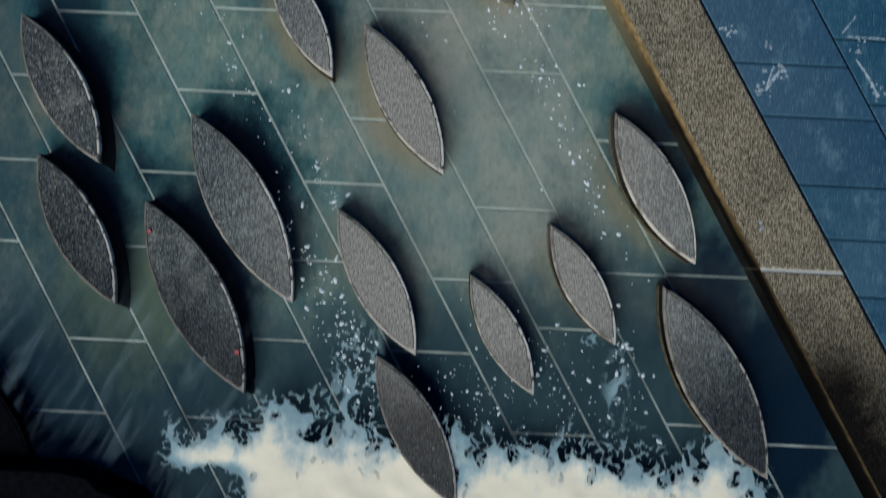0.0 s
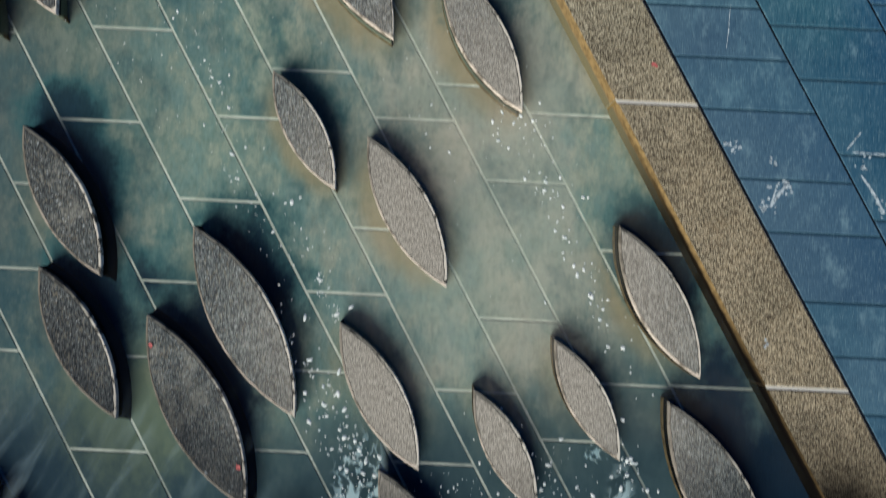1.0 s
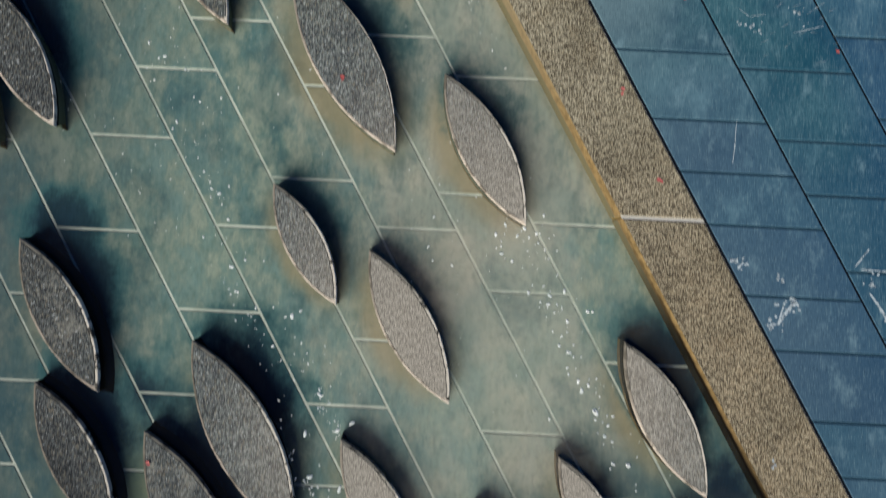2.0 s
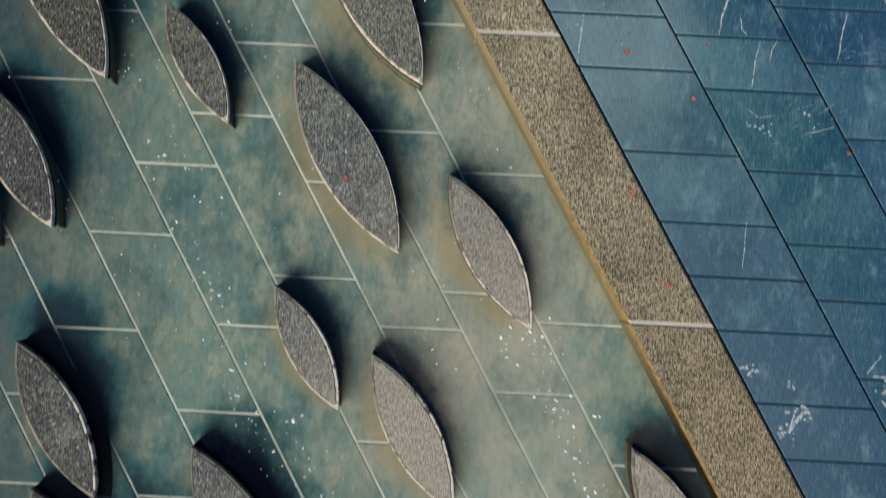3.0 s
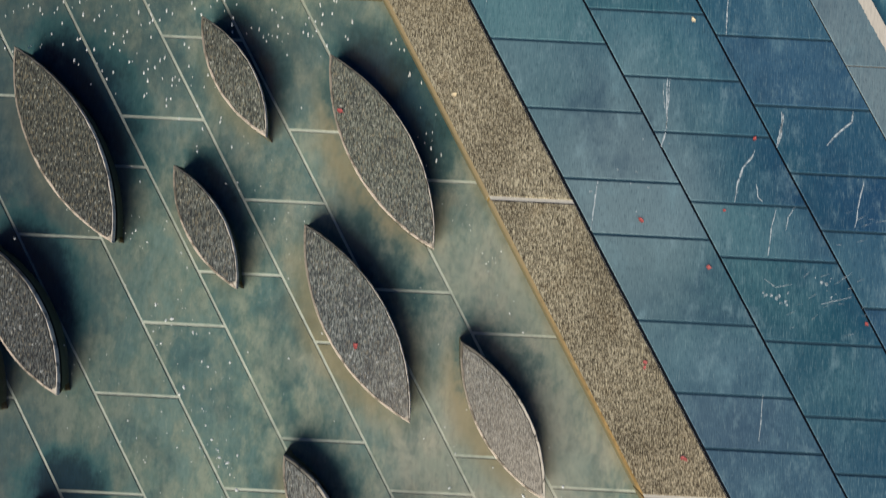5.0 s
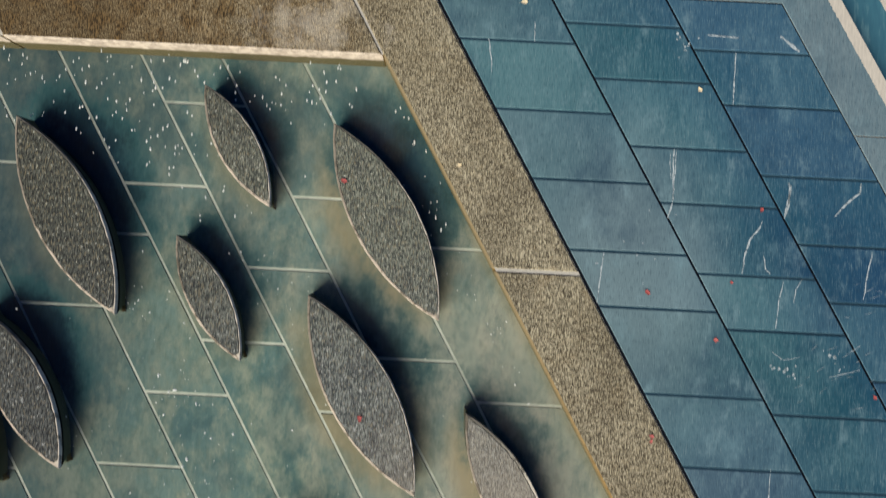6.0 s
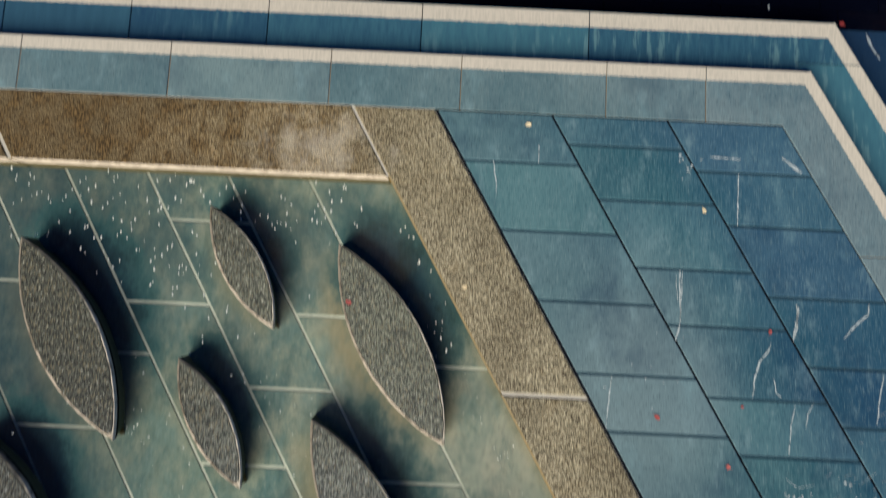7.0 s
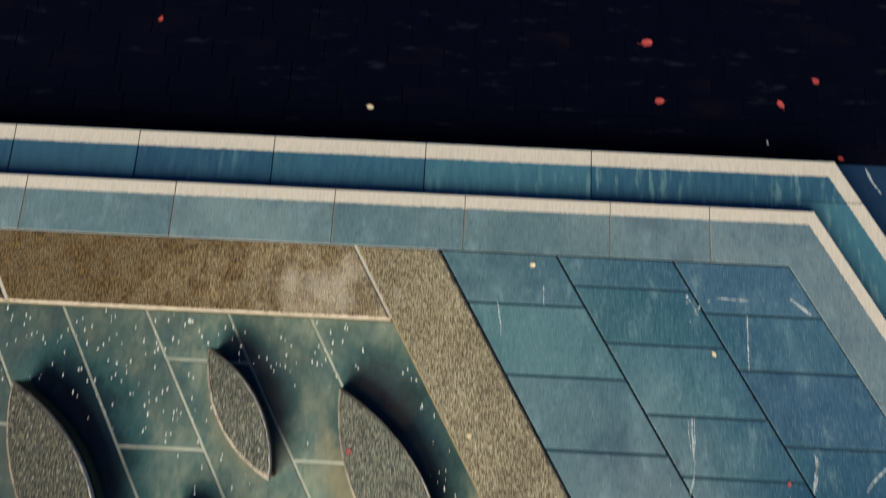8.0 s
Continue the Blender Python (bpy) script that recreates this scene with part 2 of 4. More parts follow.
        grime = n.math("MULTIPLY", n.step(n.math("ADD", n.axis("X"), n.math("MULTIPLY", blur, 1.2)), -0.2, -2.2, 0.0, 0.72), n.step(n.axis("Y"), 1.15, 1.3))
        colour = n.mix(grime, colour, n.mix(n.step(gap, 0.42, 0.62), (0.020, 0.013, 0.006), (0.165, 0.118, 0.055)))
        rot = n.math("MULTIPLY", n.step(n.noise(7.5, 6, 0.74, n.moved((1, 0.7, 1), 0, (1, 8, 0))), 0.43, 0.60, 0.0, 0.85), n.math("MULTIPLY", n.step(n.axis("X"), -0.6, -1.4), n.step(n.axis("Y"), 1.15, 1.3)))
        colour = n.mix(rot, colour, n.mix(n.step(coarse, 0.42, 0.60), (0.018, 0.012, 0.006), (0.170, 0.108, 0.042)))
        spill = n.make("ShaderNodeTexGradient")
        spill.gradient_type = "SPHERICAL"
        n.put(spill.inputs[0], n.moved((1.25, 2.4, 0.1), 0, (1.5, -3.45, 0)))
        spread = n.math("ADD", n.math("MULTIPLY", spill.outputs["Fac"], 0.9), n.math("MULTIPLY", n.math("SUBTRACT", n.noise(6, 6, 0.72), 0.5), 1.9))
        colour = n.mix(n.step(spread, 0.36, 0.95, 0.0, 0.46), colour, (0.50, 0.465, 0.385))
    rough, gloss = 0.75, 0.14
    if wet:
        soaked = wetness(n)
        if lime:
            inward = n.math("ADD", n.math("ADD", n.axis("X"), n.math("MULTIPLY", n.axis("Y"), K)), n.math("MULTIPLY", n.math("SUBTRACT", n.noise(5, 5, 0.7), 0.5), 0.5))
            soaked = n.math("MULTIPLY", soaked, n.step(inward, 0.46, 0.10, 0.50, 1.0))
        film = n.mix(n.step(fine, 0.46, 0.70), (0.0015, 0.0022, 0.005), (0.026, 0.028, 0.036)) if moss else n.mix(n.step(fine, 0.48, 0.72), (0.0010, 0.0010, 0.0014), (0.022, 0.018, 0.015))
        colour = n.mix(n.math("MULTIPLY", soaked, 0.74 if moss else 0.98), colour, film)
        if moss:
            drops = n.step(n.noise(44, 2, 0.5, n.moved((1.2, 0.6, 1), 0, (2, 5, 0))), 0.67, 0.73, 0.0, 0.6)
            colour = n.mix(n.math("MULTIPLY", drops, soaked), colour, (0.26, 0.29, 0.31))
        rough = n.step(soaked, 0.0, 1.0, 0.75, 0.55)
        gloss = n.step(soaked, 0.0, 0.8, 0.14, 0.03)
    return n.done(colour, rough, n.math("ADD", fine, crystal["Distance"]), 0.003, 0.7, gloss)


def silt_over(n, colour):
    """Algae and silt that lie on the pool's floor: green film, tan drifts, swept bare by the fall, ochre along the kerb."""
    film = n.noise(1.25, 5, 0.6, n.moved((1, 0.75, 1), 0, (7, 1, 0)))
    tuft = n.noise(7.5, 6, 0.70, n.moved((1, 0.6, 1), 12))
    drift = n.noise(1.5, 5, 0.6, n.moved((1, 0.8, 1), 0, (1.7, 2.3, 0)))
    heap = n.make("ShaderNodeTexGradient")
    heap.gradient_type = "SPHERICAL"
    n.put(heap.inputs[0], n.moved((0.75, 0.5, 0.1), 0, (0.0, 1.25, 0)))
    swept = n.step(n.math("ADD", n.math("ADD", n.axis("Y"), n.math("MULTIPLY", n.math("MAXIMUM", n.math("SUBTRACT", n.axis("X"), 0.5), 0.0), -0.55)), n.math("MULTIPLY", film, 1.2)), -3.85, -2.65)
    green = n.step(n.math("ADD", n.math("MULTIPLY", film, 0.6), n.math("MULTIPLY", tuft, 0.8)), 0.56, 0.86, 0.05, 0.85)
    moss = n.noise(26, 5, 0.7, n.moved((1.3, 0.6, 1), 6, (1, 6, 0)))
    colour = n.mix(green, colour, n.mix(n.step(tuft, 0.35, 0.65), (0.105, 0.155, 0.132), (0.250, 0.272, 0.225)))
    lie = n.math("ADD", n.math("ADD", n.math("MULTIPLY", drift, 0.95), n.math("MULTIPLY", n.math("SUBTRACT", tuft, 0.27), 0.42)), n.math("ADD", n.math("MULTIPLY", heap.outputs["Fac"], 0.30), n.step(n.math("ADD", n.axis("X"), n.math("MULTIPLY", n.axis("Y"), K)), -2.9, -0.5, -0.12, 0.17)))
    clear = n.math("MULTIPLY", n.step(n.math("ADD", n.math("ADD", n.axis("X"), n.math("MULTIPLY", n.axis("Y"), K)), film), -0.25, 0.25), n.step(n.axis("Y"), -1.4, -2.2))
    bank = n.make("ShaderNodeTexGradient")
    bank.gradient_type = "SPHERICAL"
    n.put(bank.inputs[0], n.moved((1.25, 0.80, 0.1), 0, (-0.46, 0.48, 0)))
    lie = n.math("ADD", n.math("SUBTRACT", lie, n.math("MULTIPLY", clear, 0.42)), n.math("MULTIPLY", bank.outputs["Fac"], 0.60))
    tan = n.math("MULTIPLY", n.math("MULTIPLY", n.step(lie, 0.50, 0.92, 0.0, 0.80), n.step(swept, 0, 1, 0.1, 1.0)), n.step(n.axis("Y"), 1.0, -0.6, 0.45, 1.0))
    colour = n.mix(tan, colour, n.mix(n.step(n.noise(4.0, 5, 0.6, n.moved((1, 0.7, 1), 18, (6, 2, 0))), 0.36, 0.64), (0.235, 0.255, 0.228), (0.352, 0.328, 0.282)))
    colour = n.mix(n.step(moss, 0.52, 0.36, 0.0, 0.42), colour, n.mix(0.5, colour, (0.030, 0.062, 0.055)))
    colour = n.mix(n.step(moss, 0.54, 0.70, 0.0, 0.30), colour, (0.34, 0.355, 0.30))
    hollow = n.noise(2.6, 6, 0.68, n.moved((1, 0.7, 1), 25, (9, 5, 0)), 0.3)
    far = n.step(n.math("ADD", n.axis("Y"), n.math("MULTIPLY", n.axis("X"), -0.55)), 0.2, 2.4, 0.0, 0.10)
    colour = n.mix(n.step(n.math("ADD", hollow, far), 0.50, 0.68, 0.0, 0.50), colour, n.mix(tuft, (0.010, 0.040, 0.060), (0.060, 0.115, 0.125)))
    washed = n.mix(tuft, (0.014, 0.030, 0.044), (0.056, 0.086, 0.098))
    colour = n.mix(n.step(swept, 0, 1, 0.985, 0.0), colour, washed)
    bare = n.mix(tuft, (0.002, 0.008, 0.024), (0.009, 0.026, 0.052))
    olive = n.make("ShaderNodeTexGradient")
    olive.gradient_type = "SPHERICAL"
    n.put(olive.inputs[0], n.moved((1.15, 1.0, 0.1), 0, (2.35, 3.75, 0)))
    patch = n.math("ADD", olive.outputs["Fac"], n.math("MULTIPLY", n.math("SUBTRACT", tuft, 0.5), 0.9))
    colour = n.mix(n.step(patch, 0.15, 0.80, 0.0, 0.6), colour, (0.150, 0.178, 0.105))
    # The floor gets darker towards the pool's left.
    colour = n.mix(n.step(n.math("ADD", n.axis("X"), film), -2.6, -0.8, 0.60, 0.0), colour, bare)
    across = n.math("ADD", n.axis("X"), n.math("MULTIPLY", n.axis("Y"), K))
    across = n.math("ADD", across, n.math("MULTIPLY", n.math("SUBTRACT", n.noise(6, 4), 0.5), 0.06))
    edge = n.math("MULTIPLY", n.step(across, KERB_C0 - 0.075, KERB_C0 - 0.005, 0.0, 0.28), n.step(n.axis("Y"), -4.2, -3.0, 0.1, 1.0))
    return n.mix(edge, colour, (0.20, 0.150, 0.065))


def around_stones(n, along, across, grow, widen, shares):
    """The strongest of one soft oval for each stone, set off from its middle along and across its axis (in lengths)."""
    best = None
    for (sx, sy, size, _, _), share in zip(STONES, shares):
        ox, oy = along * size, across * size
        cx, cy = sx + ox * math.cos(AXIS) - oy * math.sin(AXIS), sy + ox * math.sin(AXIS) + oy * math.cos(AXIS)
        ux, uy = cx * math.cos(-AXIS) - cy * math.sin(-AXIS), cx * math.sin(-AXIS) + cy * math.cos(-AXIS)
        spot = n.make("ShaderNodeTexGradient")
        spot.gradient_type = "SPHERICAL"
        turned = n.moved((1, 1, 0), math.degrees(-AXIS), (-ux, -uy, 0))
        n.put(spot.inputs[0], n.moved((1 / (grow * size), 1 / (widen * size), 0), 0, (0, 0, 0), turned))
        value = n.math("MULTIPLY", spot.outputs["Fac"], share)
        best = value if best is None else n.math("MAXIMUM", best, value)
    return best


def stone_patches(n, colour):
    """Ragged dark patches on the floor beside the stones; ochre algae grow round the stones' feet."""
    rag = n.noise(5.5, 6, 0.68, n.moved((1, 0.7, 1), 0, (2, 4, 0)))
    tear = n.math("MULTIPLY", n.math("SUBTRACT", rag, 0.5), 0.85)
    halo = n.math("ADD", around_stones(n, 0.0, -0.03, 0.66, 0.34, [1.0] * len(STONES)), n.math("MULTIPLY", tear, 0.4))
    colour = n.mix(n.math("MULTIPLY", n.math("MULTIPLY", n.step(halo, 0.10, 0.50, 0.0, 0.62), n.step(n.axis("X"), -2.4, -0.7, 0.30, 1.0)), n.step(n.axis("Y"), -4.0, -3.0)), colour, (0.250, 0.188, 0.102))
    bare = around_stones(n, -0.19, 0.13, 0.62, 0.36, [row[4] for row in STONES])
    # Four more dark patches, each placed by hand.
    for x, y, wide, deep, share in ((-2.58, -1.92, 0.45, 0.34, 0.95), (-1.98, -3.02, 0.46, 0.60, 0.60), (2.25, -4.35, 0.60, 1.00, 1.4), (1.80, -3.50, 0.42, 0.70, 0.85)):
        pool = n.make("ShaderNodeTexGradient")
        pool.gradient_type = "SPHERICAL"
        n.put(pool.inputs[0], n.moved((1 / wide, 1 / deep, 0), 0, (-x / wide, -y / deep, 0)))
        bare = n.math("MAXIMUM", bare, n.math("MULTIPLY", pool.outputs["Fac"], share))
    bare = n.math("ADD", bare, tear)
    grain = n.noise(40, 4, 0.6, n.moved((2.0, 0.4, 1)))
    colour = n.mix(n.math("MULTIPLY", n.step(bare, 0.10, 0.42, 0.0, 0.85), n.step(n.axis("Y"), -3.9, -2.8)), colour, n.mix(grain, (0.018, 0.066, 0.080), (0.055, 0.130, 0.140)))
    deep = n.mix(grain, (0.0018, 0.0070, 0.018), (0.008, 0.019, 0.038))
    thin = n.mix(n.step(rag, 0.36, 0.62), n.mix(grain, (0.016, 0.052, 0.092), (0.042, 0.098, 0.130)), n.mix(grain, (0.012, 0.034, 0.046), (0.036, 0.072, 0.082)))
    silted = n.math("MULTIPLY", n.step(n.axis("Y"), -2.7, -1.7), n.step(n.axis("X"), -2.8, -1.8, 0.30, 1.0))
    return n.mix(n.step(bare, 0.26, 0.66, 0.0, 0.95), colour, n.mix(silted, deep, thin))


def floor_material():
    n = Nodes("wet_green_slate")
    grain = n.noise(7, 6, 0.65, n.moved((4.0, 0.9, 1)))
    cloud = n.noise(1.7, 5, 0.6)
    fac = n.math("ADD", n.math("MULTIPLY", grain, 0.5), n.math("MULTIPLY", cloud, 0.5))
    fac = n.math("ADD", fac, n.math("MULTIPLY", n.math("SUBTRACT", n.chance(), 0.5), 0.22))
    colour = n.mix(n.step(fac, 0.3, 0.75), (0.085, 0.150, 0.162), (0.190, 0.262, 0.250))
    return n.done(stone_patches(n, silt_over(n, colour)), 0.7, grain, 0.002, 0.4, 0.03)


def mortar_material(name, colour, silted, soaked=False):
    n = Nodes(name)
    grit = n.noise(60, 3, 0.7)
    c = n.mix(n.step(grit, 0.3, 0.7, 0, 0.4), colour, tuple(v * 0.6 for v in colour))
    if silted:
        bare = c
        c = n.mix(n.step(n.noise(3.1, 5, 0.65, n.moved((1, 0.8, 1), 0, (3, 8, 0))), 0.36, 0.64, 0.28, 0.76), silt_over(n, bare), bare)
    if soaked:
        c = n.mix(n.step(n.axis("Z"), -0.006, -0.016), c, n.mix(n.step(n.axis("Y"), -1.4, -2.8), (0.20, 0.135, 0.05), (0.020, 0.014, 0.008)))
        c = n.mix(n.math("MULTIPLY", wetness(n), 0.85), c, (0.03, 0.03, 0.03))
    return n.done(c, 0.9, grit, 0.002, 0.4, 0.05)


def water_material():
    """Shallow, faintly murky water: clear film with suspended silt and a gentle ripple."""
    n = Nodes("shallow_water")
    n.tree.nodes.remove(n.shader)
    ripple = n.noise(4.0, 3, 0.5, n.moved((1, 0.5, 1), 20), 0.4)
    chop = n.noise(14.0, 3, 0.6, n.moved((1, 0.6, 1), -15), 0.4)
    stir = n.step(n.axis("Y"), -2.6, -4.4, 0.0, 1.0)
    height = n.math("ADD", n.math("MULTIPLY", ripple, 0.5), n.math("MULTIPLY", n.math("MULTIPLY", chop, stir), 1.2))
    bump = n.make("ShaderNodeBump")
    bump.inputs["Strength"].default_value = 0.10
    bump.inputs["Distance"].default_value = 0.02
    n.put(bump.inputs["Height"], height)
    clear = n.make("ShaderNodeBsdfTransparent")
    clear.inputs["Color"].default_value = (0.90, 0.97, 0.96, 1)
    murk = n.make("ShaderNodeBsdfDiffuse")
    drift = n.noise(1.0, 5, 0.6, n.moved((1, 0.8, 1), 0, (3.1, 1.1, 0)))
    n.put(murk.inputs["Color"], n.mix(n.step(drift, 0.35, 0.65), (0.205, 0.275, 0.240), (0.400, 0.355, 0.285)))
    puff = n.noise(3.4, 6, 0.66, n.moved((1, 0.75, 1), 15, (2.2, 6.1, 0)), 0.5)
    shore = n.step(n.math("ADD", n.axis("X"), n.math("MULTIPLY", n.axis("Y"), K)), -2.6, -0.4, 0.004, 0.05)
    stirred = n.make("ShaderNodeTexGradient")
    stirred.gradient_type = "SPHERICAL"
    n.put(stirred.inputs[0], n.moved((0.92, 0.64, 0.1), 0, (-0.22, 1.70, 0)))
    shore = n.math("ADD", shore, n.step(stirred.outputs["Fac"], 0.0, 0.75, 0.0, 0.28))
    cloud = n.make("ShaderNodeMixShader")
    swept = n.step(n.axis("Y"), -4.3, -3.2, 0.0, 1.0)
    n.put(cloud.inputs[0], n.math("MULTIPLY", n.math("ADD", n.step(drift, 0.34, 0.68, 0.0, 0.012), n.math("MULTIPLY", n.step(puff, 0.38, 0.62, 0.25, 1.0), shore)), swept))
    n.put(cloud.inputs[1], clear.outputs[0])
    n.put(cloud.inputs[2], murk.outputs[0])
    # Light arcs and spray on the stirred water, painted as pale wisps.
    wisp = n.noise(5.0, 3, 0.55, n.moved((1.7, 0.30, 1), 0, (0.3, 0.8, 0), n.moved((1, 1, 1), 28)), 0.6)
    side = n.math("MULTIPLY", n.step(n.axis("X"), -0.9, -1.6), n.step(n.axis("Y"), -3.5, -4.2))
    light_wisps = n.make("ShaderNodeBsdfDiffuse")
    light_wisps.inputs["Color"].default_value = (0.42, 0.55, 0.58, 1)
    churned = n.make("ShaderNodeMixShader")
    n.put(churned.inputs[0], n.math("MULTIPLY", n.step(wisp, 0.47, 0.78, 0.0, 0.14), side))
    n.put(churned.inputs[1], cloud.outputs[0])
    n.put(churned.inputs[2], light_wisps.outputs[0])
    gloss = n.make("ShaderNodeBsdfGlossy")
    gloss.inputs["Roughness"].default_value = 0.08
    n.put(gloss.inputs["Normal"], bump.outputs["Normal"])
    fresnel = n.make("ShaderNodeFresnel")
    fresnel.inputs["IOR"].default_value = 1.33
    n.put(fresnel.inputs["Normal"], bump.outputs["Normal"])
    top = n.make("ShaderNodeMixShader")
    n.put(top.inputs[0], fresnel.outputs[0])
    n.put(top.inputs[1], churned.outputs[0])
    n.put(top.inputs[2], gloss.outputs[0])
    n.tree.links.new(top.outputs[0], n.out.inputs["Surface"])
    return n.material


def kerb_face_material(name, edge, line, faded=None):
    """The kerb's inner face: an ochre crust down to the waterline, silted stone below, shade and wet in black near the
    fall.
    """
    n = Nodes(name)
    level = n.math("ADD", n.axis("Z"), n.math("MULTIPLY", n.math("SUBTRACT", n.noise(11, 4), 0.5), 0.05))
    grit = n.noise(80, 3, 0.7)
    crust = n.mix(n.step(n.noise(24, 4, 0.7), 0.35, 0.65), tuple(v * 0.55 for v in edge), edge)
    if faded:
        crust = n.mix(n.step(n.math("ADD", n.axis("Y"), n.noise(1.3, 3)), -1.2, 0.6, 0.0, 0.8), crust, faded)
    c = n.mix(n.step(level, -0.115, -0.085), n.mix(grit, tuple(v * 0.7 for v in line), line), crust)
    # Shade under the edge, and wet near the fall, painted in as black.
    face_shade = n.step(level, -0.025, -0.07, 0.10, 0.97)
    c = n.mix(n.math("MULTIPLY", n.step(n.axis("Y"), -1.5, -2.6), face_shade), c, (0.0025, 0.002, 0.0018))
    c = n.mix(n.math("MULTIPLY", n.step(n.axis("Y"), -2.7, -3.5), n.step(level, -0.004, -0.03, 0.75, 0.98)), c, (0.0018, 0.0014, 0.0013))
    return n.done(c, 0.8, grit, 0.003, 0.5, 0.03)


def towards_upper_end(n):
    """How far the edge darkens towards a stone's upper end, along the stone's own axis."""
    along = n.make("ShaderNodeSeparateXYZ")
    n.put(along.inputs[0], n.make("ShaderNodeTexCoord").outputs["Object"])
    return n.step(n.math("ADD", along.outputs["X"], n.math("MULTIPLY", n.math("SUBTRACT", n.noise(14, 4), 0.5), 0.30)), 0.02, -0.32)


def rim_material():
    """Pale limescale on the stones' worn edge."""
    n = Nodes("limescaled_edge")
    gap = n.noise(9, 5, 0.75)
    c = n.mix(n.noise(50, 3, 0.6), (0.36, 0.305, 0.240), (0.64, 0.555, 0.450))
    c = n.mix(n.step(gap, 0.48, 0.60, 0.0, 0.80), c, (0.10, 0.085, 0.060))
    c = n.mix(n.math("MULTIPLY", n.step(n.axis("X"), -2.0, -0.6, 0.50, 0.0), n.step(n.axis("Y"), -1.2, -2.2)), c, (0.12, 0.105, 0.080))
    c = n.mix(n.math("MULTIPLY", towards_upper_end(n), 0.62), c, (0.085, 0.080, 0.062))
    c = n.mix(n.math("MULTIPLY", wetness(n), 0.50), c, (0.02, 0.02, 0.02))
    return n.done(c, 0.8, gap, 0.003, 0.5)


def dashed_rim_material():
    """The upper-right side of the same edge: limescale broken by black dashes."""
    n = Nodes("dashed_edge")
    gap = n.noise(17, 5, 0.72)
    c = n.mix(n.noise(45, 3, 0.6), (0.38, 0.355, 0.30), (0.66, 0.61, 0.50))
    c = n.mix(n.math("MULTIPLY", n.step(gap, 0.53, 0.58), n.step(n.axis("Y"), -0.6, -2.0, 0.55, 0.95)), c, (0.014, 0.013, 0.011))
    c = n.mix(n.math("MULTIPLY", towards_upper_end(n), 0.80), c, (0.040, 0.040, 0.036))
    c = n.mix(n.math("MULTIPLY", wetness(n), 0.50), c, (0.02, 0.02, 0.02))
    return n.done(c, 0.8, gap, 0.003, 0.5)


def arris_material():
    """The top arris: granite worn to dark, mossy dashes."""
    n = Nodes("mossy_arris")
    gap = n.noise(13, 4, 0.7)
    c = n.mix(n.step(gap, 0.40, 0.60), (0.030, 0.029, 0.026), (0.13, 0.125, 0.115))
    return n.done(c, 0.8, gap, 0.003, 0.5)


# Near-black wet sides; the shaded side's darkness is put into the colour.
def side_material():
    n = Nodes("wet_stone_side_with_shade")
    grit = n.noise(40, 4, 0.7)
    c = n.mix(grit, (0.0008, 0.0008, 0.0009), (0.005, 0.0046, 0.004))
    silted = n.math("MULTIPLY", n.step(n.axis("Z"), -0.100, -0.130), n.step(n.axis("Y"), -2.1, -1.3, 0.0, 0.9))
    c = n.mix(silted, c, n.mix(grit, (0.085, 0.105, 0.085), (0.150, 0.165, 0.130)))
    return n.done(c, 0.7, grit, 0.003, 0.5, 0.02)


def nosing_material():
    n = Nodes("pale_honed_nosing")
    grain = n.noise(14, 5, 0.65, n.moved((6, 0.8, 1)))
    c = n.mix(n.step(grain, 0.35, 0.7), (0.52, 0.485, 0.420), (0.42, 0.395, 0.345))
    return n.done(c, 0.55, grain, 0.001, 0.3)


def step_material():
    """The lower step's slate: deeper blue, with drip marks on some pieces."""
    n = Nodes("blue_step_slate")
    grain = n.noise(8, 6, 0.65, n.moved((5, 0.9, 1)))
    drip = n.noise(10, 4, 0.6, n.moved((2.2, 0.35, 1), 0, (2, 0, 0)))
    patch = n.noise(0.8, 3, 0.5, n.moved((1, 1, 1), 0, (5, 5, 0)))
    fac = n.math("ADD", n.math("MULTIPLY", grain, 0.5), n.math("MULTIPLY", n.chance(), 0.5))
    c = n.mix(n.step(fac, 0.2, 0.85), (0.010, 0.042, 0.100), (0.050, 0.145, 0.195))
    c = n.mix(n.math("MULTIPLY", n.step(drip, 0.52, 0.66), n.step(patch, 0.45, 0.6, 0, 0.6)), c, (0.13, 0.25, 0.28))
    c = n.mix(n.step(n.math("ADD", n.axis("X"), n.math("MULTIPLY", patch, 1.5)), -0.6, -2.2, 0.0, 0.65), c, n.mix(drip, (0.004, 0.018, 0.060), (0.030, 0.085, 0.150)))
    return n.done(c, 0.55, grain, 0.002, 0.4)


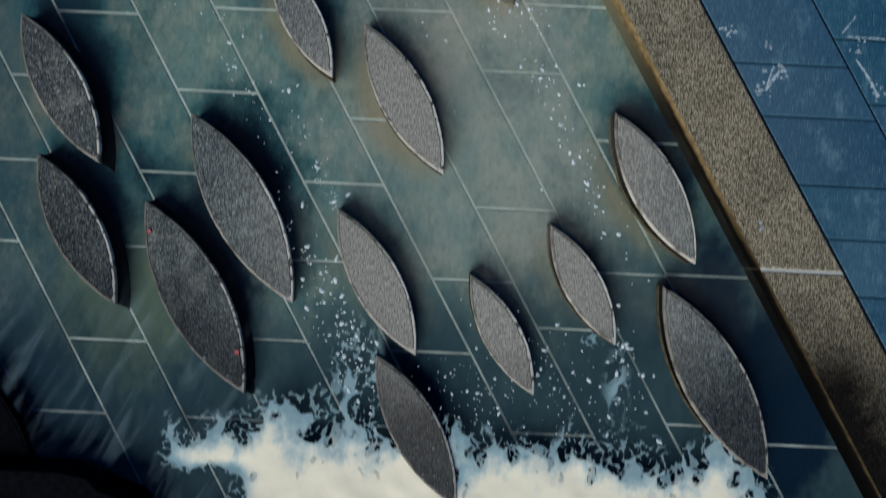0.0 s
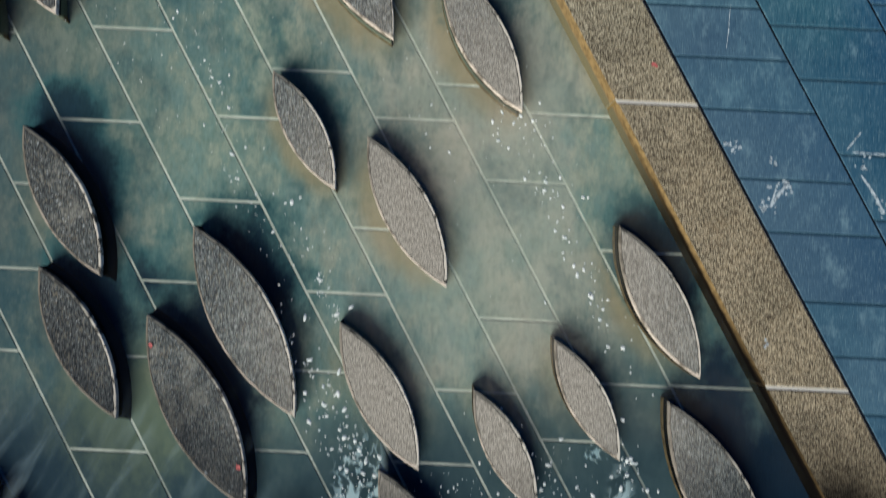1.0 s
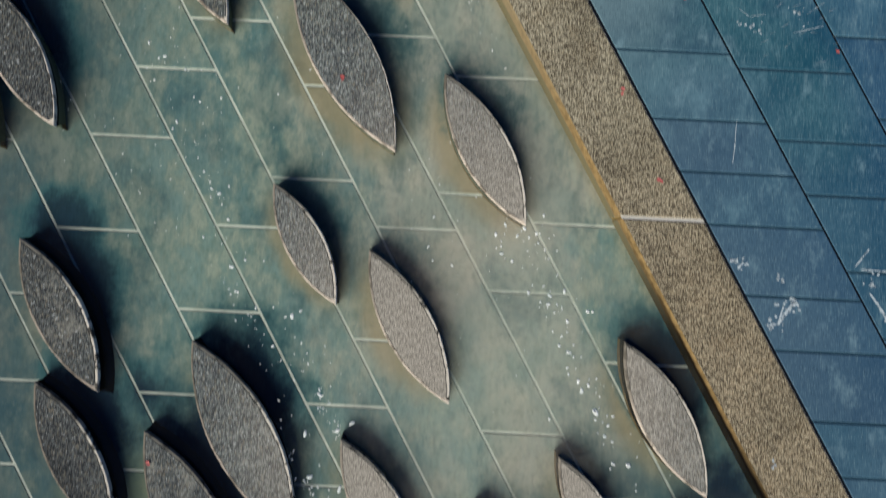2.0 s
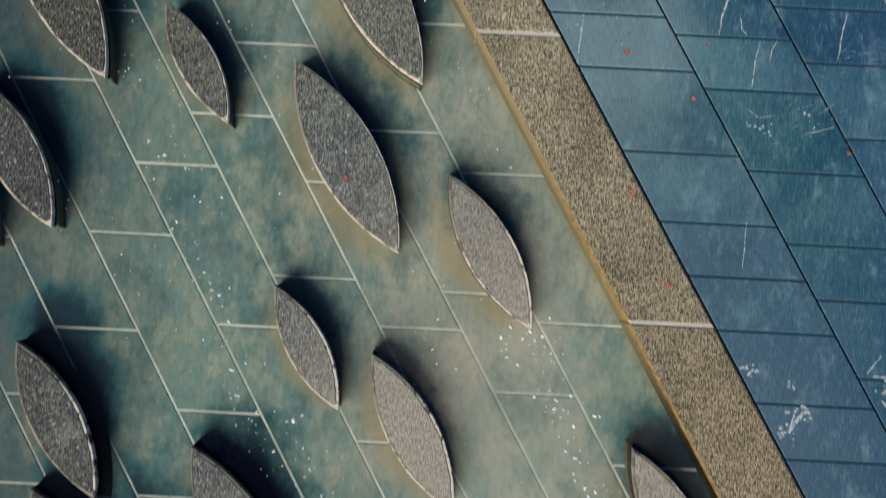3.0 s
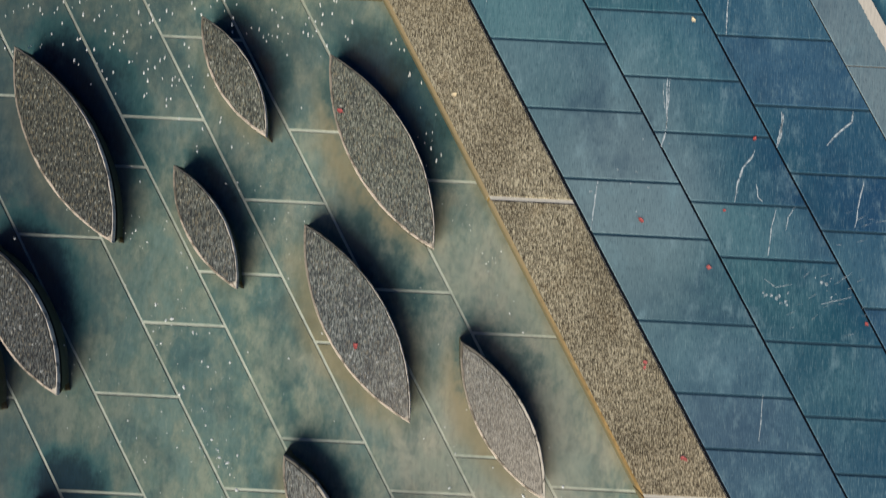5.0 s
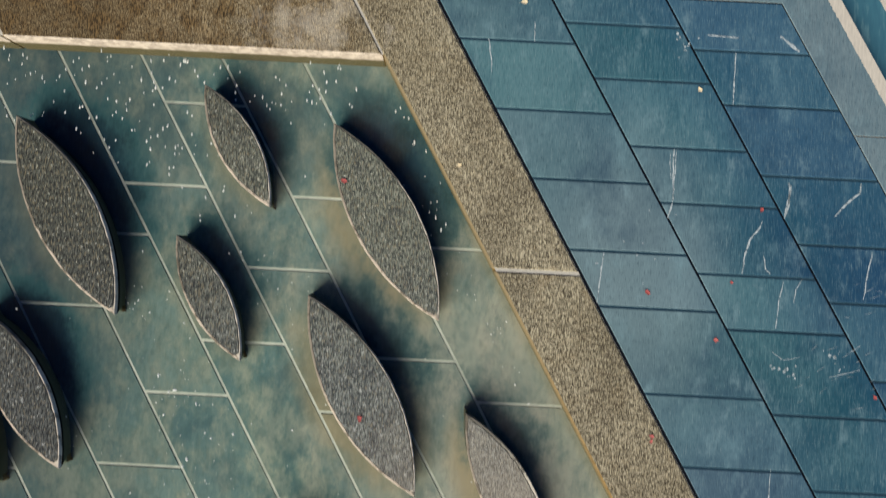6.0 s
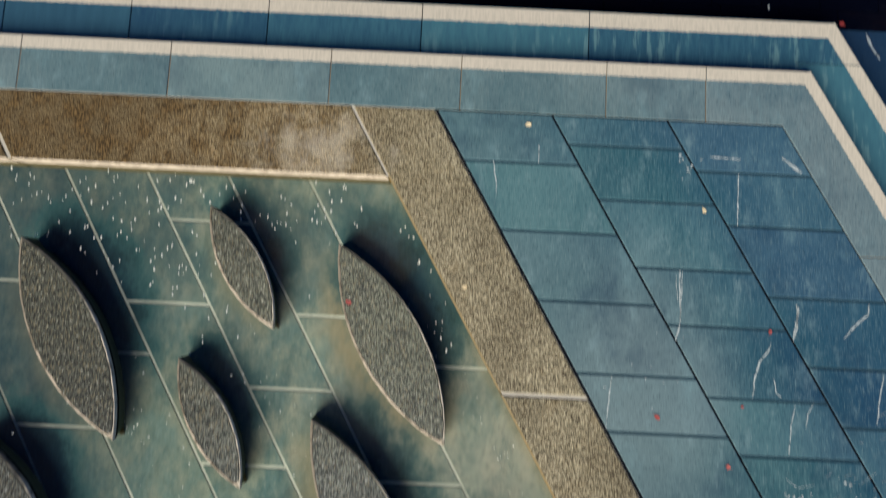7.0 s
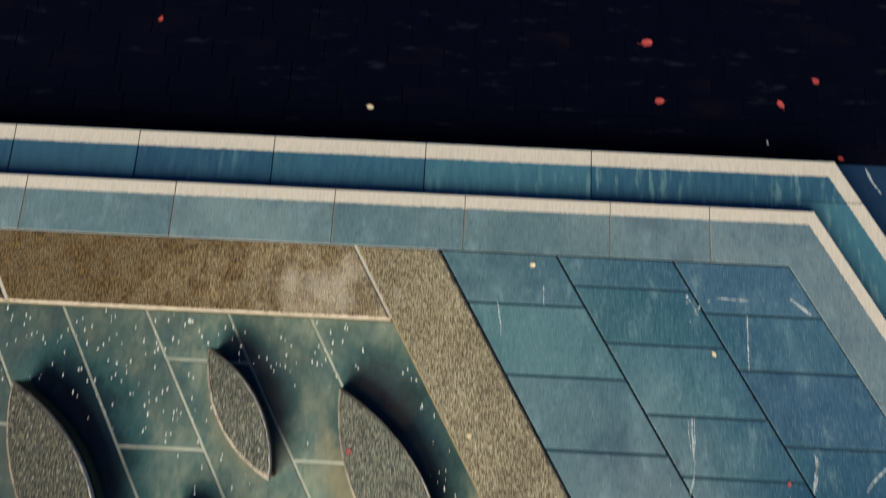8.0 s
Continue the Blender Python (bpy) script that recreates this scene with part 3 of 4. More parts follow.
def foam_material():
    """Churned foam: full and creamy at the fall, then a torn lace of bubble walls, then bare water."""
    n = Nodes("white_foam")
    x, y = n.axis("X"), n.axis("Y")
    warp = n.make("ShaderNodeTexNoise")
    n.put(warp.inputs["Vector"], n.place)
    warp.inputs["Scale"].default_value = 5.0
    warp.inputs["Detail"].default_value = 4.0
    bent = n.make("ShaderNodeVectorMath")
    bent.operation = "MULTIPLY_ADD"
    n.put(bent.inputs[0], warp.outputs["Color"])
    bent.inputs[1].default_value = (0.15, 0.15, 0.0)
    n.put(bent.inputs[2], n.moved((1, 0.72, 0)))
    holes = n.cells(10.0, "F1", bent.outputs[0])["Distance"]
    small = n.cells(34.0, "F1", bent.outputs[0])["Distance"]
    tongue = n.noise(2.6, 4, 0.6, n.moved((1.2, 0.7, 0), 6, (0.4, 0, 0)))
    reach = n.step(n.math("ADD", n.math("SUBTRACT", y, n.math("MULTIPLY", n.math("SUBTRACT", tongue, 0.5), 0.9)), n.step(x, -0.2, 0.3, 0.0, 0.12)), -4.30, -5.10, 0.0, 1.0)
    for place, size, gain in (((-0.50, -4.22), (0.28, 0.56), 0.26), ((1.16, -4.25), (0.20, 0.60), 0.17), ((0.98, -3.95), (0.10, 0.10), 0.35)):
        arm = n.make("ShaderNodeTexGradient")
        arm.gradient_type = "SPHERICAL"
        n.put(arm.inputs[0], n.moved((1 / size[0], 1 / size[1], 0), 0, (-place[0] / size[0], -place[1] / size[1], 0)))
        reach = n.math("ADD", reach, n.math("MULTIPLY", arm.outputs["Fac"], gain))
    hollow = n.math("MULTIPLY", n.step(y, -4.80, -4.95), n.step(x, -0.95, -1.35))
    reach = n.math("SUBTRACT", reach, n.math("MULTIPLY", hollow, 0.95))
    ends = n.math("MULTIPLY", n.step(x, -1.85, -1.45), n.step(x, 2.35, 1.85))
    reach = n.math("MULTIPLY", reach, ends)
    radius = n.step(reach, 0.10, 0.80, 0.72, 0.05)
    lace = n.step(n.math("SUBTRACT", holes, radius), -0.02, 0.10)
    beads = n.step(n.math("SUBTRACT", small, n.step(reach, 0.2, 0.8, 0.60, 0.10)), 0.0, 0.14, 0.0, 0.7)
    cover = n.math("MAXIMUM", n.math("MULTIPLY", n.math("MAXIMUM", lace, beads), n.step(reach, 0.07, 0.16)), n.step(reach, 0.58, 0.86))
    thin = n.mix(n.step(reach, 0.30, 0.80), (0.42, 0.55, 0.56), (0.94, 0.83, 0.60))
    colour = n.mix(n.math("MULTIPLY", n.step(n.noise(9, 5, 0.65), 0.42, 0.65, 0, 0.55), n.step(reach, 0.75, 0.45)), thin, (0.28, 0.45, 0.50))
    n.done(colour, 0.9, n.noise(26, 4, 0.6), 0.006, 0.2)
    clear = n.make("ShaderNodeBsdfTransparent")
    mixed = n.make("ShaderNodeMixShader")
    n.put(mixed.inputs[0], n.math("MULTIPLY", cover, n.step(reach, 0.2, 0.7, 0.6, 1.0)))
    n.put(mixed.inputs[1], clear.outputs[0])
    n.put(mixed.inputs[2], n.shader.outputs[0])
    n.tree.links.new(mixed.outputs[0], n.out.inputs["Surface"])
    return n.material


def dark_sett_material():
    n = Nodes("black_basalt_sett")
    grit = n.noise(22, 5, 0.7)
    stain = n.noise(2.0, 5, 0.6, n.moved((1, 2, 1)))
    c = n.mix(grit, (0.0003, 0.0009, 0.0042), (0.0013, 0.0022, 0.0080))
    c = n.mix(n.math("MULTIPLY", n.step(n.chance(), 0.70, 1.0), n.step(stain, 0.45, 0.75, 0, 0.8)), c, (0.0050, 0.0034, 0.0060))
    c = n.mix(n.step(n.noise(9, 5, 0.7, n.moved((0.35, 1.6, 1))), 0.58, 0.74, 0, 0.5), c, (0.018, 0.020, 0.030))
    return n.done(c, 0.9, grit, 0.003, 0.5, 0.02)


def plain_material(name, a, b, scale=30.0, rough=0.7):
    n = Nodes(name)
    fac = n.noise(scale, 4, 0.6)
    return n.done(n.mix(n.step(fac, 0.3, 0.7), a, b), rough, fac, 0.002, 0.4)


def vein_material(name, cover):
    """Thin calcite, worn through in places."""
    n = Nodes(name)
    worn = n.noise(38, 4, 0.7)
    n.done(n.mix(worn, (0.32, 0.40, 0.44), (0.56, 0.61, 0.63)), 0.7)
    clear = n.make("ShaderNodeBsdfTransparent")
    mixed = n.make("ShaderNodeMixShader")
    n.put(mixed.inputs[0], n.step(worn, 0.34, 0.58, 0.25 * cover, cover))
    n.put(mixed.inputs[1], clear.outputs[0])
    n.put(mixed.inputs[2], n.shader.outputs[0])
    n.tree.links.new(mixed.outputs[0], n.out.inputs["Surface"])
    return n.material


def leaf_material(name, a, b):
    n = Nodes(name)
    return n.done(n.mix(n.chance(), n.mix(n.noise(60, 3), a, b), b), 0.6)


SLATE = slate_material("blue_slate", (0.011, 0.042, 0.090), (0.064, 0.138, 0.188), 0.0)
LOWER_SLATE = slate_material("dark_lower_slate", (0.002, 0.008, 0.022), (0.010, 0.026, 0.050), 11.0, worn_pale=0.06)
COPING = slate_material("grey_coping_slate", (0.088, 0.142, 0.172), (0.190, 0.242, 0.256), 4.0, 1.0, 0.35)
STEP = step_material()
NOSING = nosing_material()
KERB = granite_material("tan_kerb_granite", (0.285, 0.258, 0.178), (0.042, 0.036, 0.024), (0.53, 0.485, 0.345), 92, wet=True, rust=0.3, lime=True)
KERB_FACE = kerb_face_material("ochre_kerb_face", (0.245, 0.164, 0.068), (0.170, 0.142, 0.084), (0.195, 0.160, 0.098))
CAP = granite_material("grey_flamed_granite", (0.116, 0.132, 0.124), (0.040, 0.047, 0.048), (0.208, 0.230, 0.212), 110, wet=True, moss=0.35)
CAP_LICHEN = granite_material("lichened_grey_granite", (0.116, 0.132, 0.124), (0.040, 0.047, 0.048), (0.208, 0.230, 0.212), 110, wet=True, moss=0.35, lichened=True)
KERB_LIME = kerb_face_material("limescaled_kerb_face", (0.50, 0.435, 0.355), (0.10, 0.085, 0.045))
JOINT_FILL = mortar_material("grey_joint_filler", (0.026, 0.060, 0.088), False)
RIM = rim_material()
DASHED_RIM = dashed_rim_material()
SIDE = side_material()
ARRIS = arris_material()
FRINGE = plain_material("ochre_algae", (0.045, 0.032, 0.016), (0.125, 0.090, 0.044), 18, 0.8)
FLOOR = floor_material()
FLOOR_JOINT = mortar_material("pale_floor_mortar", (0.58, 0.585, 0.53), True)
KERB_JOINT = mortar_material("pale_kerb_mortar", (0.52, 0.50, 0.44), False, True)
COPING_JOINT = mortar_material("worn_coping_joint", (0.19, 0.155, 0.115), False)
DARK_JOINT = mortar_material("dark_open_joint", (0.007, 0.009, 0.014), False)
WATER = water_material()
DARK = dark_sett_material()
BASALT = plain_material("black_wet_basalt", (0.0008, 0.0012, 0.0022), (0.003, 0.0035, 0.005), 20, 0.6)
BASALT.node_tree.nodes["Principled BSDF"].inputs["Specular IOR Level"].default_value = 0.01
FLECK = plain_material("white_flecks", (0.46, 0.51, 0.50), (0.68, 0.69, 0.66), 25, 0.9)
FOAM = foam_material()
VEIN = vein_material("pale_calcite", 0.90)
FAINT_VEIN = vein_material("faint_calcite", 0.42)
RED_LEAF = leaf_material("red_leaf", (0.20, 0.018, 0.022), (0.38, 0.062, 0.060))
FADED_LEAF = leaf_material("faded_red_leaf", (0.26, 0.045, 0.045), (0.42, 0.12, 0.11))
OCHRE_LEAF = leaf_material("ochre_leaf", (0.60, 0.47, 0.27), (0.72, 0.62, 0.42))


# ---- building helpers ----
def link_mesh(name, verts, faces, material, parent=None, smooth=False, extra=()):
    me = bpy.data.meshes.new(name)
    me.from_pydata(verts, [], faces)
    for m in (material, *extra):
        me.materials.append(m)
    if smooth:
        me.shade_smooth()
    me.update()
    ob = new(name, me)
    if parent is not None:
        ob.parent = parent
    return ob


def prism(outline, z0, z1, chamfer=0.004):
    """An upright slab over a convex outline (anticlockwise) with a chamfered upper edge: points and faces."""
    n = len(outline)
    inner = []
    for i in range(n):
        a, b, c = (Vector(outline[(i + k) % n]) for k in (-1, 0, 1))
        n1 = Vector((-(b - a).y, (b - a).x)).normalized()
        n2 = Vector((-(c - b).y, (c - b).x)).normalized()
        bis = (n1 + n2)
        inner.append(b + bis * (chamfer / max(0.15, 1 + n1.dot(n2))))
    verts = [(*p, z0) for p in outline] + [(*p, z1 - chamfer) for p in outline] + [(*p, z1) for p in inner]
    faces = [tuple(2 * n + i for i in range(n))]
    for k in (0, 1):
        faces += [(k * n + i, k * n + (i + 1) % n, (k + 1) * n + (i + 1) % n, (k + 1) * n + i) for i in range(n)]
    return verts, faces


def skew(c, y):
    return (c - K * y, y)


def skew_box(c0, c1, y0, y1):
    return [skew(c0, y0), skew(c1, y0), skew(c1, y1), skew(c0, y1)]


def piece(name, outline, z0, z1, material, parent, chamfer=0.004):
    verts, faces = prism(outline, z0, z1, chamfer)
    return link_mesh(name, verts, faces, material, parent)


rng = random.Random(7)

# ---- ground ----
ground = link_mesh("ground", [(-60, -60, GROUND_Z - 0.02), (60, -60, GROUND_Z - 0.02), (60, 60, GROUND_Z - 0.02), (-60, 60, GROUND_Z - 0.02)],
                   [(0, 1, 2, 3)], DARK)
tagged(ground, "dark basalt ground around the raised pool terrace", "ground", kind="structure")

# ---- terrace core: one thick bed under the paving, open over the pool ----
def ring_bed(name, inner, outer, z0, z1, material):
    """A bed between two skewed outlines, with its inner and outer faces."""
    verts = [(*p, z) for z in (z0, z1) for loop in (inner, outer) for p in loop]
    faces = []
    for i in range(4):
        j = (i + 1) % 4
        faces += [(8 + i, 12 + i, 12 + j, 8 + j), (4 + i, 4 + j, 12 + j, 12 + i), (i, 8 + i, 8 + j, j)]
    return link_mesh(name, verts, faces, material)


KERB_OUT = skew_box(POOL_LEFT - 0.525, KERB_C1 - 0.012, POOL_BOTTOM - 0.5, KERB_TOP)
COPING_IN = skew_box(POOL_LEFT - 0.525, COPING_C0, -6.6, KERB_TOP)
COPING_OUT = skew_box(POOL_LEFT - 0.885, COPING_C1, -6.95, COPING_TOP)
STEP_OUT = skew_box(POOL_LEFT - 1.265, STEP_C1, -7.3, STEP_TOP)

# ---- pool floor ----
floor = link_mesh("pool_floor", [(*p, FLOOR_Z - 0.0042) for p in skew_box(POOL_LEFT - 0.1, KERB_C0 + 0.1, POOL_BOTTOM - 0.4, POOL_TOP + 0.1)], [(0, 1, 2, 3)], FLOOR_JOINT)
tagged(floor, "pale mortar bed of the sunken pool floor under water", "floor", kind="structure")
kerb = ring_bed("kerb", skew_box(POOL_LEFT - 0.007, KERB_C0 + 0.007, POOL_BOTTOM - 0.007, POOL_TOP + 0.007), KERB_OUT, GROUND_Z, -0.007, KERB_JOINT)
tagged(kerb, "pale mortar joints of the granite kerb round the pool", "kerb", kind="structure")
pavement = ring_bed("pavement", KERB_OUT, COPING_IN, GROUND_Z, -0.006, DARK_JOINT)
tagged(pavement, "dark open joints between the blue slate paving", "pavement", kind="structure")
coping = ring_bed("coping", COPING_IN, COPING_OUT, GROUND_Z, -0.004, COPING_JOINT)
tagged(coping, "grey bed under the slate coping of the terrace", "coping", kind="structure")
step = ring_bed("lower_step", COPING_OUT, STEP_OUT, GROUND_Z, STEP_Z - 0.010, DARK_JOINT)
tagged(step, "dark bed under the lower slate step of the terrace", "step", kind="structure")

# ---- water ----
water = link_mesh("water", [(*p, WATER_Z) for p in skew_box(POOL_LEFT, KERB_C0, POOL_BOTTOM, POOL_TOP)], [(0, 1, 2, 3)], WATER)
water.visible_shadow = False
tagged(water, "shallow murky green water over slate slabs", "water", kind="structure")

# ---- stones in the pool ----
def lens_outline(length, width, count=30):
    """Two circle arcs that meet in a point at each end, anticlockwise from the near tip."""
    half, w = length / 2, width / 2
    radius = (half * half + w * w) / (2 * w)
    reach = math.asin(half / radius)
    pts = []
    for side in (1, -1):
        for i in range(count):
            a = -reach + 2 * reach * i / count
            pts.append((side * radius * math.sin(a), side * -(radius * math.cos(a) - (radius - w))))
    return pts


def leaf_stone(x, y, length, label, cap=None, rim=None):
    top = -0.078 + 0.009 * (y + 3.5)
    thing = new("leaf_stone")
    thing.location = (x, y, FLOOR_Z)
    thing.rotation_euler = (0, 0, AXIS + rng.uniform(-0.01, 0.01))
    tagged(thing, label, "stone", "leaf-shaped stones in the pool", "thing")
    h = top - FLOOR_Z
    wide = length * 0.29
    flare = 0.026 if x < -1.4 and y < -1.5 else -0.030
    lip = 0.008 if y > -1.2 else 0.016
    loops = []
    # outset on the sunny arc, on the shaded arc, and height
    for sunny, dark_side, z in ((0.005, flare, -0.006), (0.003, flare * (0.45 if flare > 0 else 0.8), 0.05), (0.0, 0.0, h - 0.030), (0.0, 0.0, h - 0.005), (-0.003, -0.003, h - 0.001),
                           (-0.013, -lip, h - 0.001), (-0.014, -lip - 0.002, h - 0.004), (-0.016, -lip - 0.005, h)):
        wob = []
        for i, grow in enumerate((sunny, dark_side)):
            arc = lens_outline(length + 2 * grow * 1.9, wide + 2 * grow, 56)
            for a, c in (arc[:len(arc) // 2] if i == 0 else arc[len(arc) // 2:]):
                k = 0.0022 * noise.noise(Vector((a * 9 + x * 5, c * 9 + y * 5, 0.0))) + 0.0014 * noise.noise(Vector((a * 34 + x * 5, c * 30, y)))
                if sunny < -0.005:
                    k += 0.0055 * noise.noise(Vector((a * 22 + y * 7, x, 3.0 + i)))
                wob.append((min(a, length / 2 - 0.046) if z > h - 0.0045 and sunny < -0.005 else a, c + k, z))
        loops.append(wob)
    n = len(loops[0])
    half = n // 2

    def band(name, levels, start, stop, material, label, smooth=False):
        """A strip of the side between several levels, along one of the two arcs or both."""
        m = stop - start + 1
        verts = [loops[lv][(start + i) % n] for lv in levels for i in range(m)]
        faces = [(k * m + i, k * m + i + 1, (k + 1) * m + i + 1, (k + 1) * m + i) for k in range(len(levels) - 1) for i in range(m - 1)]
        return tagged(link_mesh(name, verts, faces, material, thing, smooth), label)
    band("body", (1, 2), 0, n, SIDE, "wet stone side, shade included in its black", True)
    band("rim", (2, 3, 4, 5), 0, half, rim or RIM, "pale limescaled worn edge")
    band("dashed_rim", (2, 3, 4, 5), half, n, rim or DASHED_RIM, "pale worn edge with black dashes")
    band("groove", (5, 6, 7), 0, n, rim or ARRIS, "dark mossy groove")
    band("algae_fringe", (0, 1), 0, half, rim or FRINGE, "ochre algae under the waterline", True)
    # Black on the shaded arc only: shade painted in beside the ochre fringe.
    band("foot", (0, 1), half, n, SIDE, "wet stone foot, its shade painted in as black", True)
    tagged(link_mesh("cap", loops[7], [tuple(range(n))], cap or CAP, thing), "flamed grey granite top")
    return thing


for sx, sy, size, words, _ in STONES:
    leaf_stone(sx, sy, size, words, CAP_LICHEN if words == LICHEN else CAP)
# An all-black stone, added to fill the dark corner by the weir.
leaf_stone(-2.775, -4.71, MID, "all-black leaf-shaped stone filling the dark corner by the weir", BASALT, BASALT)

# ---- weir wall at the foot of the picture, over which the water falls ----
weir = new("weir_wall")
tagged(weir, "black wet basalt weir wall above the foaming water", "wall", kind="structure")
# This black block fills the dark area left of the foam.
piece("block", [(-3.6, -5.7), (-1.80, -5.7), (-1.75, -5.16), (-1.86, -5.06), (-2.05, -5.00), (-2.12, -4.93), (-2.30, -4.90), (-3.6, -4.90)], FLOOR_Z - 0.02, 0.0, BASALT, weir, 0.02)
piece("block", [(-1.795, -5.7), (3.2, -5.7), (3.05, -5.38), (-1.795, -5.38)], FLOOR_Z - 0.02, 0.02, BASALT, weir, 0.02)

# ---- foam ----
def foam_sheet():
    """A low, billowing sheet of foam on the water that swells towards the fall."""
    cell = 0.03
    nx, ny = int(4.3 / cell), int(1.8 / cell)
    verts, faces = [], []
    for j in range(ny + 1):
        for i in range(nx + 1):
            x, y = -1.9 + i * cell, -5.36 + j * cell
            swell = max(0.0, min(1.0, (-4.5 - y) / 0.5)) * max(0.0, min(1.0, (x + 1.8) / 0.3, (2.35 - x) / 0.4))
            z = WATER_Z + 0.004 + swell * (0.010 + 0.010 * noise.fractal(Vector((x * 5, y * 5, 0)), 1.0, 2.0, 4))
            verts.append((x, y, max(WATER_Z + 0.004, z)))
    for j in range(ny):
        for i in range(nx):
            a = j * (nx + 1) + i
            faces.append((a, a + 1, a + nx + 2, a + nx + 1))
    ob = link_mesh("foam", verts, faces, FOAM, None, True)
    return tagged(ob, "white churning foam at the foot of the fall", "foam", kind="stuff")


foam_sheet()


def blob(verts, faces, x, y, z, r, h, stretch, turn):
    """A flat, uneven fleck of foam."""
    k = len(verts)
    n = 7
    ring = []
    for i in range(n):
        a = 2 * math.pi * i / n
        q = r * rng.uniform(0.7, 1.25)
        u, v = q * math.cos(a), q * math.sin(a) * stretch
        ring.append((x + u * math.cos(turn) - v * math.sin(turn), y + u * math.sin(turn) + v * math.cos(turn)))
    verts += [(a, b, z) for a, b in ring] + [(x + (a - x) * 0.6, y + (b - y) * 0.6, z + h) for a, b in ring]
    faces += [(k + i, k + (i + 1) % n, k + n + (i + 1) % n, k + n + i) for i in range(n)]
    faces.append(tuple(k + n + i for i in range(n)))


def in_stone(x, y, grow=0.0):
    for sx, sy, size, _, _ in STONES:
        a = (x - sx) * math.cos(AXIS) + (y - sy) * math.sin(AXIS)
        b = -(x - sx) * math.sin(AXIS) + (y - sy) * math.cos(AXIS)
        u = abs(a) / (size / 2 + grow)
        if u < 1 and abs(b) < (size * 0.145) * (1 - u * u) + grow:
            return True
    return False


def flecks(name, label, spots):
    verts, faces = [], []
    for x, y, r in spots:
        r = min(r, 0.0055) if y > 0.2 else r
        if x + K * y < KERB_C0 - 0.03 and y < POOL_TOP - 0.02 and not in_stone(x, y, 0.01):
            blob(verts, faces, x, y, WATER_Z + 0.0015, r, r * 0.45, *((rng.uniform(1.6, 2.8), rng.uniform(-0.12, 0.12)) if y > 0.2 else (rng.uniform(0.45, 2.0), rng.uniform(0, 3))))
    return tagged(link_mesh(name, verts, faces, FLECK), label, "bubbles", kind="stuff")


spots = []
def scatter(x, y, sx, sy, count, r):
    """A loose drift of flecks round a place, longer along the courses."""
    for _ in range(int(count * 1.45)):
        a, b = rng.gauss(0, sx), rng.gauss(0, sy)
        spots.append((x + a - K * b, y + b, r * rng.choice((0.2, 0.25, 0.3, 0.35, 0.45, 0.75))))


for _ in range(95):        # under the upper kerb
    spots.append((rng.uniform(-3.4, -0.9), POOL_TOP - abs(rng.gauss(0.06, 0.22)), rng.uniform(0.003, 0.0075)))
for d in ((-2.75, 0.9, 0.25, 0.25, 26, 0.015), (-2.1, 0.75, 0.16, 0.3, 36, 0.015), (-1.2, 0.85, 0.16, 0.2, 10, 0.011), (-0.52, 0.75, 0.05, 0.22, 7, 0.011),
          (-0.15, -0.1, 0.05, 0.4, 22, 0.011), (-2.3, -0.3, 0.2, 0.3, 26, 0.011), (-1.3, -0.2, 0.15, 0.4, 22, 0.009),
          (-1.8, -1.0, 0.15, 0.3, 34, 0.010), (-2.1, -1.6, 0.2, 0.3, 30, 0.010), (-1.55, -1.75, 0.06, 0.35, 26, 0.011), (-1.35, -2.35, 0.05, 0.3, 24, 0.011),
          (0.42, -1.75, 0.08, 0.25, 34, 0.013), (0.62, -2.35, 0.12, 0.35, 44, 0.013), (0.95, -3.0, 0.05, 0.25, 24, 0.020), (-0.78, -3.0, 0.05, 0.3, 40, 0.016),
          (-0.70, -3.75, 0.07, 0.25, 60, 0.017), (-0.55, -4.15, 0.10, 0.2, 60, 0.018), (1.15, -3.95, 0.06, 0.25, 50, 0.017), (0.75, -4.2, 0.2, 0.2, 90, 0.013),
          (0.3, -4.35, 0.15, 0.15, 60, 0.012), (-1.0, -2.7, 0.25, 0.3, 18, 0.009), (0.1, -2.2, 0.25, 0.5, 24, 0.008), (-0.5, -1.2, 0.25, 0.5, 20, 0.008)):
    scatter(*d)
flecks("bubbles", "loose white foam flecks and bubbles drifting on water", spots)

# ---- fallen leaves ----
def fallen_leaf(x, y, z, size, turn, material, label):
    """A small curled leaf blade with a folded midrib and a stalk."""
    n = 7
    verts, faces = [], []
    for i in range(n):
        u = i / (n - 1)
        w = size * 0.36 * math.sin(math.pi * min(1, u * 0.96 + 0.02)) ** 0.8 * (1 + 0.18 * math.sin(9 * u + x * 7))
        lift = 0.18 * size * (u - 0.5) ** 2
        for s in (-1, 0, 1):
            verts.append(((u - 0.5) * size, s * w, lift + (0.10 * size if s else 0.02 * size)))
    for i in range(n - 1):
        for s in (0, 1):
            a = i * 3 + s
            faces.append((a, a + 3, a + 4, a + 1))
    k = len(verts)
    verts += [(-size * 0.5, -size * 0.02, 0.06 * size), (-size * 0.5, size * 0.02, 0.06 * size), (-size * 0.75, size * 0.05, 0.02 * size), (-size * 0.75, size * 0.02, 0.02 * size)]
    faces.append((k, k + 1, k + 2, k + 3))
    ob = link_mesh("fallen_leaf", verts, faces, material, None, True)
    ob.matrix_world = pose(x, y, z + 0.002, 0, 0, turn)
    return tagged(ob, label, "leaf", "fallen leaves", "thing")


